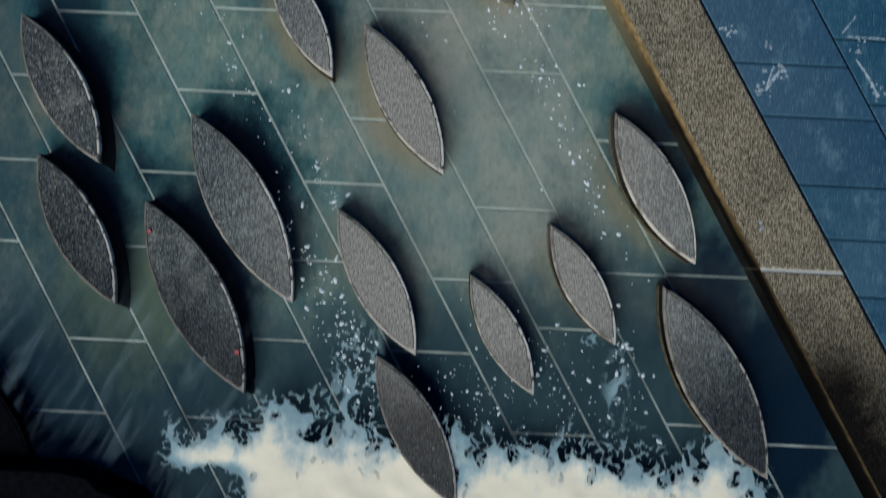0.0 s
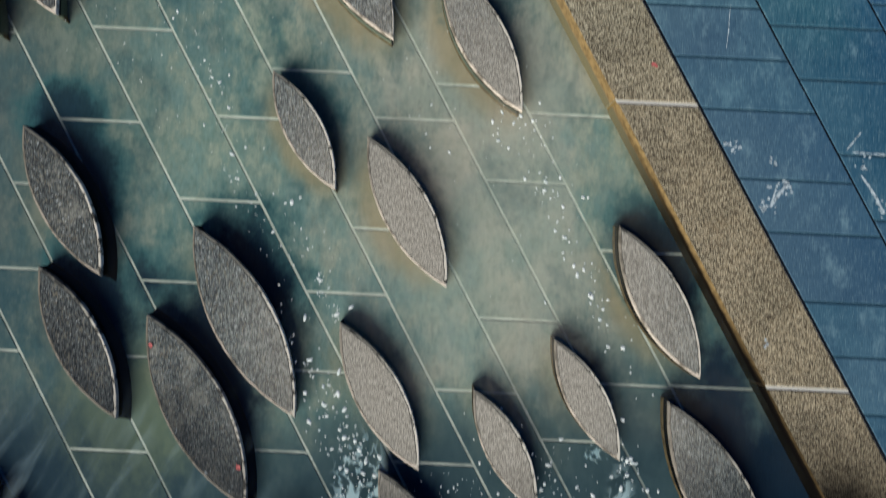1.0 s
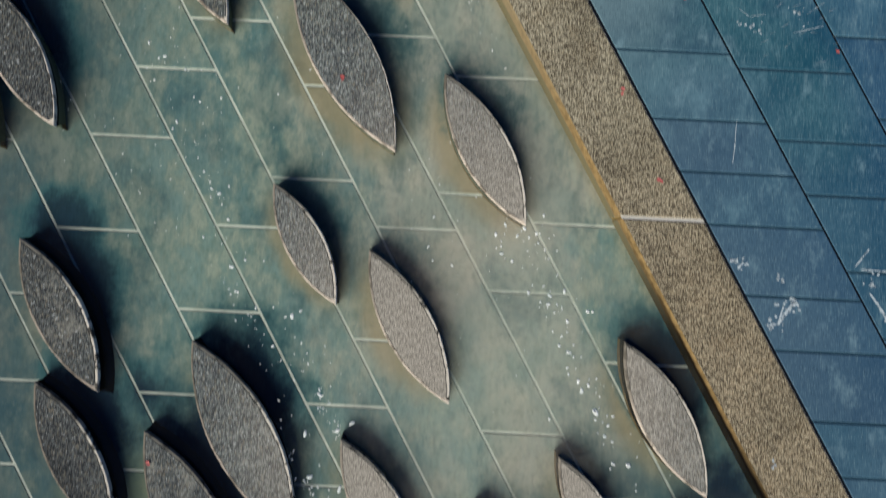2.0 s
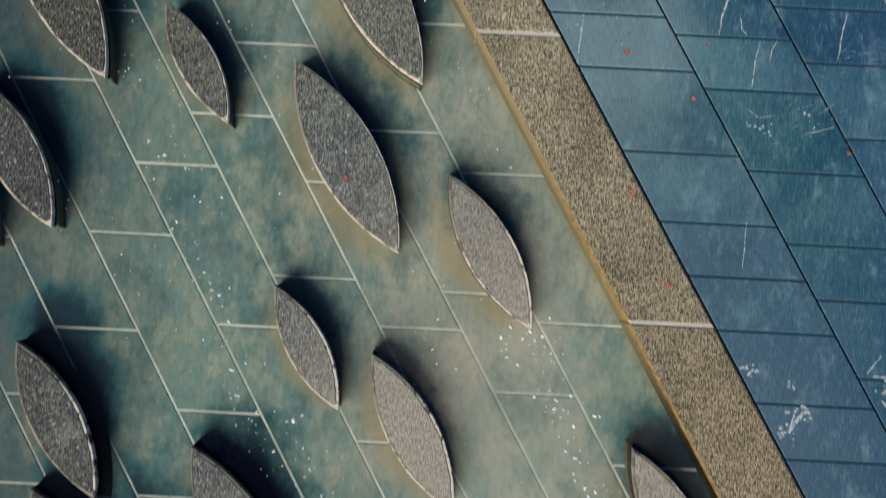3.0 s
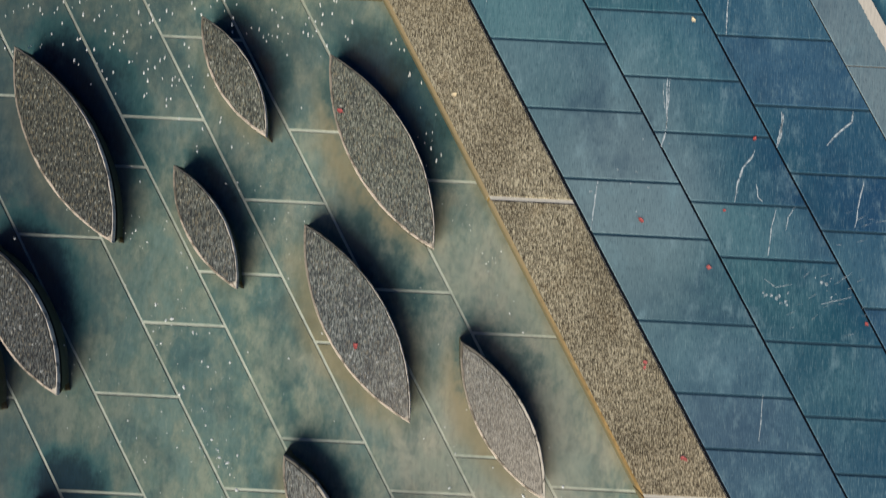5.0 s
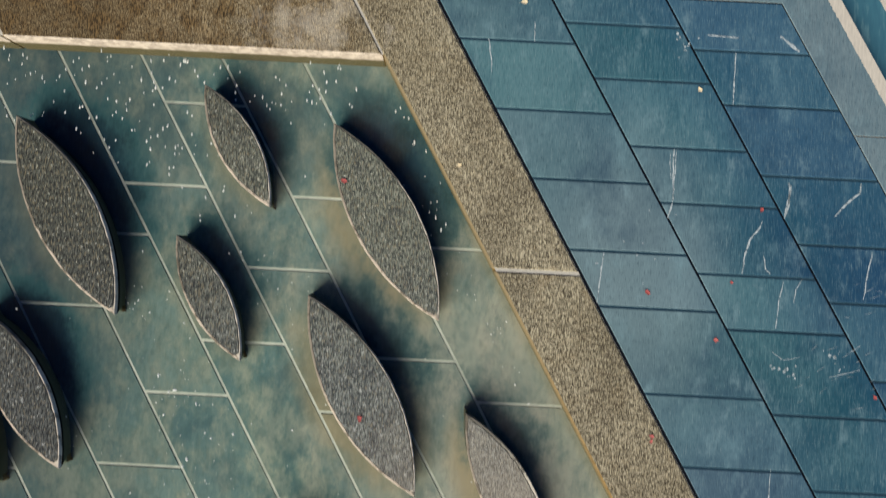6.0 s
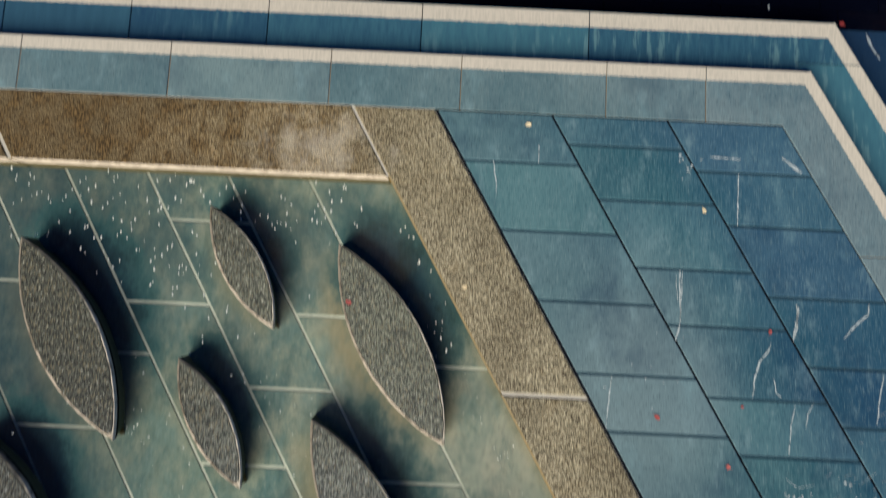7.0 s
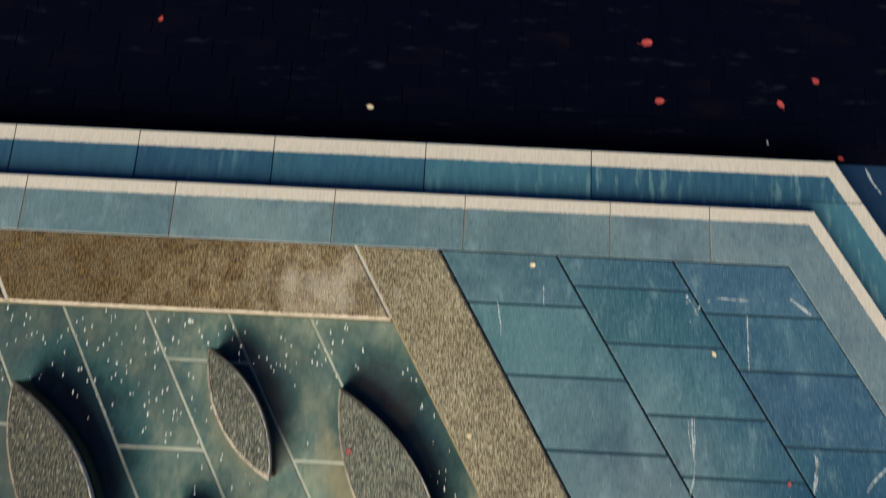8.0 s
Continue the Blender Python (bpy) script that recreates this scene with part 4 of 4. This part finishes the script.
ON_SLATE = "small red fallen leaf on blue slate paving"
for lx, ly, size, turn in [(0.912, -0.09, 0.05, 321), (1.329, -0.353, 0.045, 170), (1.58, 0.44, 0.04, 238), (1.412, -0.005, 0.03, 180), (0.969, -0.94, 0.04, 347), (1.213, -1.493, 0.045, 180), (2.285, -0.645, 0.04, 311), (1.231, -1.502, 0.035, 142), (0.967, -0.971, 0.035, 250)]:
    fallen_leaf(lx, ly, 0.0, size * 0.74, turn, FADED_LEAF, ON_SLATE)
for lx, ly, size, turn in [(0.096, 1.64, 0.04, 11), (1.184, 1.153, 0.035, 301), (-0.252, 0.617, 0.035, 31)]:
    fallen_leaf(lx, ly, 0.0, size, turn, OCHRE_LEAF, "small ochre fallen leaf lying on the terrace")
for lx, ly, size, turn in [(0.925, 3.359, 0.085, 10), (1.006, 2.913, 0.07, 189), (1.854, 2.93, 0.065, 128), (2.113, 3.119, 0.06, 321), (-2.582, 3.379, 0.045, 233), (2.242, 2.548, 0.045, 152)]:
    fallen_leaf(lx, ly, GROUND_Z, size, turn, RED_LEAF, "red curled fallen leaf on black basalt setts")
fallen_leaf(-1.017, 2.771, GROUND_Z, 0.050, 346, OCHRE_LEAF, "ochre curled fallen leaf on black basalt setts")
for lx, ly, size, turn in [(-1.853, -3.399, 0.035, 303), (-1.26, -4.138, 0.04, 307), (-0.949, 0.493, 0.04, 163), (-0.773, -0.942, 0.035, 90), (-0.774, -0.931, 0.03, 186)]:
    fallen_leaf(lx, ly, -0.078 + 0.009 * (ly + 3.5), size, turn, FADED_LEAF, "tiny red leaf scrap on a granite stone")

scrap_bm = bmesh.new()
bmesh.ops.create_cone(scrap_bm, cap_ends=True, segments=10, radius1=0.006, radius2=0.005, depth=0.032)
scrap = bpy.data.meshes.new("paper_scrap")
scrap_bm.to_mesh(scrap)
scrap_bm.free()
scrap.materials.append(FLECK)
paper = new("paper_scrap", scrap)
paper.matrix_world = pose(1.745, 2.640, GROUND_Z + 0.008, 90, 0, 8)
tagged(paper, "small rolled white paper scrap on black setts", "litter", kind="thing")

# ---- calcite veins in the slate ----
def vein(points, width, z=0.0):
    """A thin vein along a bent line, uneven in width and pinched at the ends."""
    verts, faces = [], []
    steps = []
    for (x0, y0), (x1, y1) in zip(points, points[1:]):
        for i in range(5):
            u = i / 5
            steps.append((x0 + (x1 - x0) * u, y0 + (y1 - y0) * u))
    steps.append(points[-1])
    m = len(steps)
    for i, (x, y) in enumerate(steps):
        ax, ay = steps[max(0, i - 1)]
        bx, by = steps[min(m - 1, i + 1)]
        d = Vector((bx - ax, by - ay)).normalized()
        w = width * (0.25 + 0.75 * math.sin(math.pi * (i + 0.5) / m) ** 0.5) * max(0.3, 0.75 + 0.7 * noise.noise(Vector((x * 40, y * 40, 0))))
        j = 0.006 * noise.noise(Vector((x * 25, y * 25, 5)))
        verts += [(x - d.y * w + j, y + d.x * w, z + 0.0012), (x + d.y * w + j, y - d.x * w, z + 0.0012)]
    for i in range(m - 1):
        faces.append((2 * i, 2 * i + 1, 2 * i + 3, 2 * i + 2))
    return tagged(link_mesh("mineral_vein", verts, faces, VEIN, pavement), "pale calcite vein in the slate")


def lichen_patch(x, y, size):
    """A small ragged splash of pale lichen."""
    n = 13
    verts = [(x, y, 0.0014)]
    for i in range(n):
        a = 2 * math.pi * i / n
        q = size * rng.uniform(0.6, 1.1)
        verts.append((x + q * math.cos(a), y + q * math.sin(a), 0.0014))
    return tagged(link_mesh("lichen_patch", verts, [(0, 1 + i, 1 + (i + 1) % n) for i in range(n)], VEIN, pavement), "pale lichen splash")


def splatter(x, y, spread, count, size):
    """Small pale splashes thrown round a place, drawn out a little along the slabs."""
    verts, faces = [], []
    for _ in range(count):
        cx, cy = x + rng.gauss(0, spread), y + rng.gauss(0, spread * 0.8)
        k, n, turn = len(verts), 8, rng.uniform(-0.5, 1.2)
        r, long = size * rng.uniform(0.4, 1.0), rng.uniform(1.0, 2.4)
        verts.append((cx, cy, 0.0013))
        for i in range(n):
            a, q = 2 * math.pi * i / n, r * rng.uniform(0.6, 1.15)
            u, v = q * long * math.cos(a), q * math.sin(a)
            verts.append((cx + u * math.cos(turn) - v * math.sin(turn), cy + u * math.sin(turn) + v * math.cos(turn), 0.0013))
        faces += [(k, k + 1 + i, k + 1 + (i + 1) % n) for i in range(n)]
    return tagged(link_mesh("mineral_flecks", verts, faces, VEIN, pavement), "pale mineral flecks in the slate", kind="stuff")


def dashes(x0, x1, y0, y1, count):
    """Faint short strokes that all lean one way."""
    verts, faces = [], []
    for _ in range(count):
        x, y, r, w = rng.uniform(x0, x1), rng.uniform(y0, y1), rng.uniform(0.012, 0.045), rng.uniform(0.0012, 0.0032)
        a = rng.gauss(0.42, 0.2)
        k = len(verts)
        for s, t in ((-1, -0.3), (0, -1), (1, -0.2), (1, 0.2), (0, 1), (-1, 0.3)):
            verts.append((x + s * r * math.cos(a) - t * w * math.sin(a), y + s * r * math.sin(a) + t * w * math.cos(a), 0.0012))
        faces.append(tuple(range(k, k + 6)))
    return tagged(link_mesh("mineral_flecks", verts, faces, FAINT_VEIN, pavement), "faint pale strokes in the slate", kind="stuff")


splatter(2.040, -2.215, 0.038, 16, 0.012)
splatter(1.965, -2.335, 0.030, 9, 0.012)
splatter(1.735, -1.967, 0.030, 6, 0.012)
splatter(2.545, -2.060, 0.035, 8, 0.011)
splatter(2.660, -2.320, 0.035, 8, 0.013)
splatter(2.036, -0.420, 0.050, 6, 0.006)
splatter(1.760, -0.495, 0.040, 6, 0.008)
splatter(1.117, 1.412, 0.060, 7, 0.008)
splatter(0.900, 0.150, 0.160, 9, 0.006)
dashes(1.68, 2.30, -0.72, -0.34, 15)
dashes(2.10, 2.50, -0.30, 0.05, 9)
vein([(2.407, 2.489), (2.430, 2.420), (2.470, 2.350), (2.500, 2.306)], 0.008, GROUND_Z)
vein([(2.420, 2.470), (2.450, 2.400)], 0.005, GROUND_Z)
vein([(1.840, 0.040), (1.800, -0.030), (1.785, -0.110)], 0.0040)
vein([(1.600, 0.170), (1.615, 0.090), (1.640, 0.060)], 0.0036)
lichen_patch(1.987, -3.192, 0.011)
lichen_patch(1.973, -3.210, 0.013)
lichen_patch(1.975, -3.167, 0.010)
vein([(0.642, 0.135), (0.628, -0.011), (0.614, -0.167)], 0.0051)
vein([(1.057, 0.783), (1.042, 0.461)], 0.0038)
vein([(1.017, 0.756), (1.03, 0.6)], 0.0026)
vein([(1.042, 0.454), (1.015, 0.362)], 0.0051)
vein([(1.589, 0.374), (1.573, 0.332), (1.517, 0.259), (1.486, 0.154), (1.476, 0.05)], 0.0064)
vein([(1.724, 0.018), (1.7, -0.111), (1.684, -0.266)], 0.0045)
vein([(1.754, 0.602), (1.743, 0.514), (1.718, 0.409)], 0.0077)
vein([(2.177, 0.634), (2.168, 0.571), (2.094, 0.508), (2.021, 0.421)], 0.0077)
vein([(2.253, 0.218), (2.222, 0.071), (2.205, -0.068)], 0.0051)
vein([(1.665, -0.404), (1.735, -0.452), (1.836, -0.43)], 0.0022)
lichen_patch(2.043, -0.413, 0.007)
lichen_patch(2.041, -0.419, 0.012)
lichen_patch(2.012, -0.409, 0.011)
vein([(2.092, -0.417), (2.192, -0.343)], 0.0022)
vein([(2.01, -0.54), (2.196, -0.486)], 0.0026)
lichen_patch(1.711, -0.503, 0.010)
lichen_patch(1.759, -0.504, 0.013)
lichen_patch(1.745, -0.518, 0.013)
vein([(-0.112, 1.404), (-0.091, 1.285), (-0.082, 1.201)], 0.0051)
vein([(0.167, 1.521), (0.169, 1.4)], 0.0038)
vein([(1.395, 1.392), (1.392, 1.223), (1.387, 1.074)], 0.0064)
vein([(1.04, 0.782), (1.041, 0.624), (1.048, 0.476)], 0.0058)
vein([(1.223, 1.493), (1.41, 1.485)], 0.0051)
vein([(1.661, 1.508), (1.706, 1.476), (1.78, 1.418)], 0.0115)
lichen_patch(1.037, 1.456, 0.008)
lichen_patch(1.053, 1.469, 0.008)
lichen_patch(1.037, 1.493, 0.011)
vein([(1.745, 0.612), (1.744, 0.473), (1.718, 0.396)], 0.0064)
lichen_patch(2.064, -2.219, 0.013)
lichen_patch(2.095, -2.227, 0.007)
lichen_patch(2.094, -2.218, 0.011)
vein([(1.975, -2.327), (2.021, -2.191)], 0.0064)
lichen_patch(1.961, -2.295, 0.011)
lichen_patch(1.926, -2.317, 0.014)
lichen_patch(1.943, -2.345, 0.007)
lichen_patch(1.713, -1.959, 0.006)
lichen_patch(1.711, -1.971, 0.009)
lichen_patch(1.771, -1.985, 0.014)
vein([(1.681, -1.096), (1.663, -1.369)], 0.0032)
vein([(2.471, -1.983), (2.71, -1.99)], 0.0090)
vein([(2.435, -1.967), (2.519, -1.857)], 0.0064)
vein([(2.529, -2.122), (2.603, -2.225), (2.678, -2.345)], 0.0115)
vein([(1.975, -2.342), (2.075, -2.196)], 0.0154)
lichen_patch(1.677, -1.962, 0.006)
lichen_patch(1.678, -1.960, 0.007)
lichen_patch(1.680, -1.968, 0.014)
lichen_patch(1.990, -2.079, 0.010)
lichen_patch(1.994, -2.070, 0.011)
lichen_patch(1.995, -2.081, 0.012)
lichen_patch(1.967, -2.042, 0.010)
lichen_patch(1.966, -2.066, 0.011)
lichen_patch(1.972, -2.055, 0.006)


# ---- pool floor slabs ----
FLOOR_CUTS = {
    0: [-4.6, -3.52, -2.66, -1.78, -0.84, 0.12],
    1: [-4.5, -3.53, -2.235, -1.615, -0.595, 0.40],
    2: [-4.8, -3.91, -3.14, -1.855, -0.95, -0.065, 0.97],
    3: [-4.6, -3.62, -2.59, -1.565, -0.54, 0.435],
    4: [-4.1, -3.02, -1.895, -0.88, 0.11],
    5: [-4.6, -3.54, -2.45, -1.34, -0.36, 0.53],
    6: [-4.07, -3.0, -1.96, -0.95, 0.1],
    7: [-4.6, -3.5, -2.4, -1.4, -0.4, 0.6],
    8: [-4.12, -2.96, -1.9, -0.9, 0.1, 1.0],
    9: [-4.6, -3.5, -2.4, -1.4, -0.4, 0.6],
    10: [-4.1, -3.0, -2.0, -0.9, 0.1],
    11: [-4.6, -3.5, -2.4, -1.4, -0.4, 0.6],
}
GAP = 0.0095
COURSES = [KERB_C0, -0.548, -1.075, -1.603, -2.138, -2.668, -3.205, -3.742, -4.280, -4.800, -5.330, -5.860, -6.351]
for k, cuts in FLOOR_CUTS.items():
    c1, c0 = COURSES[k], COURSES[k + 1]
    ends = [POOL_BOTTOM, *cuts, POOL_TOP]
    for y0, y1 in zip(ends, ends[1:]):
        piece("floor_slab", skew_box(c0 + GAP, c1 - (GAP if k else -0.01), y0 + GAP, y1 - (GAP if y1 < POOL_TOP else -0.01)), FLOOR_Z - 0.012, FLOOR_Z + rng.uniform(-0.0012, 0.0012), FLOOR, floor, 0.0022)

# ---- kerb stones ----
def kerb_stone(outline, inner_edges, face=KERB_FACE):
    """A kerb block; the faces that look into the pool carry the waterline."""
    verts, faces = prism(outline, GROUND_Z, 0.0, 0.008)
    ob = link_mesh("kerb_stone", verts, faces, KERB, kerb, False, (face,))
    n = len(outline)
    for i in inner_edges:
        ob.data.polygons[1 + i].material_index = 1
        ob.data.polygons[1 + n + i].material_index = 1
    return ob


KG = 0.010
for y0, y1 in ((-7.0, -5.19), (-5.19, -3.46), (-3.46, -1.732), (-1.732, 0.0), (0.0, None)):
    if y1 is None:
        kerb_stone([skew(KERB_C0, y0 + KG), skew(KERB_C1 - 0.012, y0 + KG), skew(KERB_C1 - 0.012, KERB_TOP - 0.004), skew(KERB_C0 + KG * 0.6, KERB_TOP - 0.004), skew(KERB_C0, POOL_TOP)], (4,))
    else:
        kerb_stone([skew(KERB_C0, y0 + KG), skew(KERB_C1 - 0.012, y0 + KG), skew(KERB_C1 - 0.012, y1 - KG), skew(KERB_C0, y1 - KG)], (3,))
        kerb_stone([skew(POOL_LEFT - 0.525, y0 + KG), skew(POOL_LEFT, y0 + KG), skew(POOL_LEFT, y1 - KG), skew(POOL_LEFT - 0.525, y1 - KG)], (1,))
UP = [-6.35, -4.35, -2.35, -0.01]
for c0, c1 in zip(UP, UP[1:]):
    kerb_stone([skew(c0 + KG, POOL_TOP), skew(c1 - KG, POOL_TOP), skew(c1 - KG, KERB_TOP - 0.004), skew(c0 + KG, KERB_TOP - 0.004)], (0,), KERB_LIME)
kerb_stone([skew(POOL_LEFT - 0.525, KG), skew(POOL_LEFT, KG), skew(POOL_LEFT, KERB_TOP), skew(POOL_LEFT - 0.525, KERB_TOP)], (1,))
low = [POOL_LEFT, -4.35, -2.35, -0.01]
for c0, c1 in zip(low, low[1:]):
    kerb_stone([skew(c0 + KG, POOL_BOTTOM - 0.49), skew(c1 - KG, POOL_BOTTOM - 0.49), skew(c1 - KG, POOL_BOTTOM - 0.32), skew(c0 + KG, POOL_BOTTOM - 0.32)], ())

# ---- slate paving ----
SLATE_CUTS = {
    0: [-6.1, -5.6, -5.2, -4.75, -4.4, -3.95, -3.6, -3.25, -2.92, -2.50, -2.175, -1.75, -1.43, -1.11, -0.69, -0.185, 0.145, 0.565, 0.98, 1.40],
    1: [-6.2, -5.8, -5.3, -4.9, -4.5, -4.1, -3.7, -3.3, -2.85, -2.4, -2.0, -1.54, -1.21, -0.775, -0.285, 0.04, 0.455, 0.79, 1.195, 1.53],
    2: [-6.1, -5.7, -5.2, -4.8, -4.4, -4.0, -3.5, -3.1, -2.7, -2.3, -1.9, -1.5, -1.05, -0.55, -0.095, 0.245, 0.65, 1.07, 1.40],
}
SG = 0.007
for k, cuts in SLATE_CUTS.items():
    c0 = KERB_C1 + 0.715 * k
    c1 = c0 + 0.715
    ends = [-6.6, *cuts, KERB_TOP]
    for y0, y1 in zip(ends, ends[1:]):
        lift = rng.uniform(-0.0008, 0.0008)
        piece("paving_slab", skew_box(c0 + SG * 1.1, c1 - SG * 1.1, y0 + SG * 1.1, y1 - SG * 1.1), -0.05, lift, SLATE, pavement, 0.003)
verts, faces = [], []
for k, cuts in SLATE_CUTS.items():
    c0 = KERB_C1 + 0.715 * k
    for y in cuts:
        m = len(verts)
        verts += [(*p, -0.004) for p in skew_box(c0 + SG, c0 + 0.715 - SG, y - SG * 2, y + SG * 2)]
        faces.append((m, m + 1, m + 2, m + 3))
tagged(link_mesh("joint_filler", verts, faces, JOINT_FILL, pavement), "grey filled joints", kind="stuff")
for c0, c1 in ((-6.875, -4.6), (-4.6, -2.3), (-2.3, 0.5)):
    piece("paving_slab", skew_box(c0 + SG, c1 - SG, -6.6 + SG, -5.92), -0.05, 0.0, SLATE, pavement, 0.003)

# ---- coping and lower step: slate slabs with a pale nosing ----
def worn_band(inner, outer, z, parent):
    """A pale worn band along a slab's outer edge: ragged on its inner side, rounded over the arris."""
    (a, b), (d, c) = [[Vector(p) for p in pair] for pair in (inner, outer)]
    count = max(6, int((b - a).length / 0.006))
    verts, faces = [], []
    back = (a - d).normalized()
    for i in range(count + 1):
        u = i / count
        rag = 0.004 * noise.noise(Vector((i * 0.4, a.x * 3, a.y * 5))) + rng.uniform(-0.0025, 0.0025)
        p = a.lerp(b, u) + back * (rag if 0 < i < count else 0.0)
        q = d.lerp(c, u)
        s = q + back * 0.008
        verts += [(p.x, p.y, z + 0.0012), (s.x, s.y, z + 0.002), (q.x, q.y, z - 0.008), (q.x, q.y, z - 0.075)]
    for i in range(count):
        k = 4 * i
        faces += [(k + t, k + t + 4, k + t + 5, k + t + 1)[::-1] for t in range(3)]
    return tagged(link_mesh("nosing", verts, faces, NOSING, parent), "pale worn nosing band")


def edged_slab(name, bed, body, band, z, material):
    """A slab whose outer edge carries a pale worn nosing. body: inner start, inner end, band end, band start; band: its own four corners."""
    whole = [body[0], body[1], band[2], band[3]] if body[3] == band[0] else [body[0], band[1], band[2], body[3]]
    slab = piece(name, whole, z - 0.09, z, material, bed, 0.003)
    if body[3] == band[0]:
        worn_band((band[0], band[1]), (band[3], band[2]), z, slab)
    else:
        worn_band((band[0], band[3]), (band[1], band[2]), z, slab)
    return slab


def edge_run(name, bed, z, inner_y, band_y, outer_y, inner_c, band_c, outer_c, tops, rights, material):
    """Slabs along the upper edge, one that turns the corner, and slabs down the outer side."""
    g = 0.0028
    for x0, x1 in zip(tops, tops[1:]):
        edged_slab(name, bed, [(x0 + g, inner_y), (x1 - g, inner_y), (x1 - g, band_y), (x0 + g, band_y)],
                   [(x0 + g, band_y), (x1 - g, band_y), (x1 - g, outer_y), (x0 + g, outer_y)], z, material)
    x0, y0 = tops[-1] + g, rights[0] + g
    a, b, c = skew(inner_c, inner_y), skew(band_c, band_y), skew(outer_c, outer_y)
    corner = piece(name, [(x0, inner_y), a, skew(inner_c, y0), skew(outer_c, y0), c, (x0, outer_y)], z - 0.09, z, material, bed, 0.003)
    worn_band(((x0, band_y), b), ((x0, outer_y), c), z, corner)
    worn_band((skew(band_c, y0), b), (skew(outer_c, y0), c), z, corner)
    for y1, y0 in zip(rights, rights[1:]):
        edged_slab(name, bed, [skew(inner_c, y0 + g), skew(band_c, y0 + g), skew(band_c, y1 - g), skew(inner_c, y1 - g)],
                   [skew(band_c, y0 + g), skew(outer_c, y0 + g), skew(outer_c, y1 - g), skew(band_c, y1 - g)], z, material)


edge_run("coping_slab", coping, 0.0, KERB_TOP + 0.0005, 1.983, COPING_TOP, COPING_C0, 2.955, COPING_C1,
         [-7.5, -6.6, -5.7, -4.8, -4.0, -3.1, -2.157, -1.150, -0.332, 0.575, 1.195], [0.92, 0.1, -0.75, -1.6, -2.5, -3.4, -4.3, -5.2, -6.1, -6.95], COPING)
edge_run("step_slab", step, STEP_Z, COPING_TOP + 0.004, 2.332, STEP_TOP, COPING_C1 + 0.004, 3.357, STEP_C1,
         [-7.7, -6.8, -5.9, -5.0, -4.1, -3.30, -2.48, -1.592, -0.601, 0.477], [2.16, 1.2, 0.3, -0.6, -1.5, -2.4, -3.3, -4.2, -5.1, -6.0, -7.3], STEP)

# ---- plain coping and step along the far sides ----
for k in range(9):
    y0 = -6.9 + 0.99 * k
    piece("coping_slab", skew_box(POOL_LEFT - 0.88, POOL_LEFT - 0.53, y0 + 0.003, y0 + 0.987), -0.09, 0.0, COPING, coping, 0.003)
    piece("step_slab", skew_box(POOL_LEFT - 1.26, POOL_LEFT - 0.89, y0 + 0.003, y0 + 0.987), STEP_Z - 0.09, STEP_Z, STEP, step, 0.003)
    c0 = POOL_LEFT - 0.52 + 1.02 * k
    piece("coping_slab", skew_box(c0 + 0.003, c0 + 1.017, -6.94, -6.605), -0.09, 0.0, COPING, coping, 0.003)
    piece("step_slab", skew_box(c0 + 0.003, c0 + 1.017, -7.29, -6.955), STEP_Z - 0.09, STEP_Z, STEP, step, 0.003)

# ---- lower paving outside the terrace ----
lower = new("lower_pavement")
tagged(lower, "lower paving of black basalt setts beside the terrace", "pavement", kind="structure")
y = 2.49
row = 0
while y < 4.3:
    deep = 0.155
    x = -5.2 + 0.19 * (row % 2) - 0.03 * row
    while x < 4.2:
        w = rng.choice((0.34, 0.40, 0.46))
        piece("sett", [(x + 0.002, y + 0.002), (x + w - 0.002, y + 0.002), (x + w - 0.002, y + deep - 0.002), (x + 0.002, y + deep - 0.002)],
              GROUND_Z - 0.03, GROUND_Z + rng.uniform(-0.001, 0.001), DARK, lower, 0.002)
        x += w
    y += deep
    row += 1
for r in range(15):
    y1 = 2.51 - 0.62 * r
    piece("paving_slab", [skew(STEP_C1 + 0.004, y1 - 0.61), skew(4.4, y1 - 0.61), skew(4.4, y1), skew(STEP_C1 + 0.004, y1)], GROUND_Z - 0.03, GROUND_Z, LOWER_SLATE, lower, 0.003)
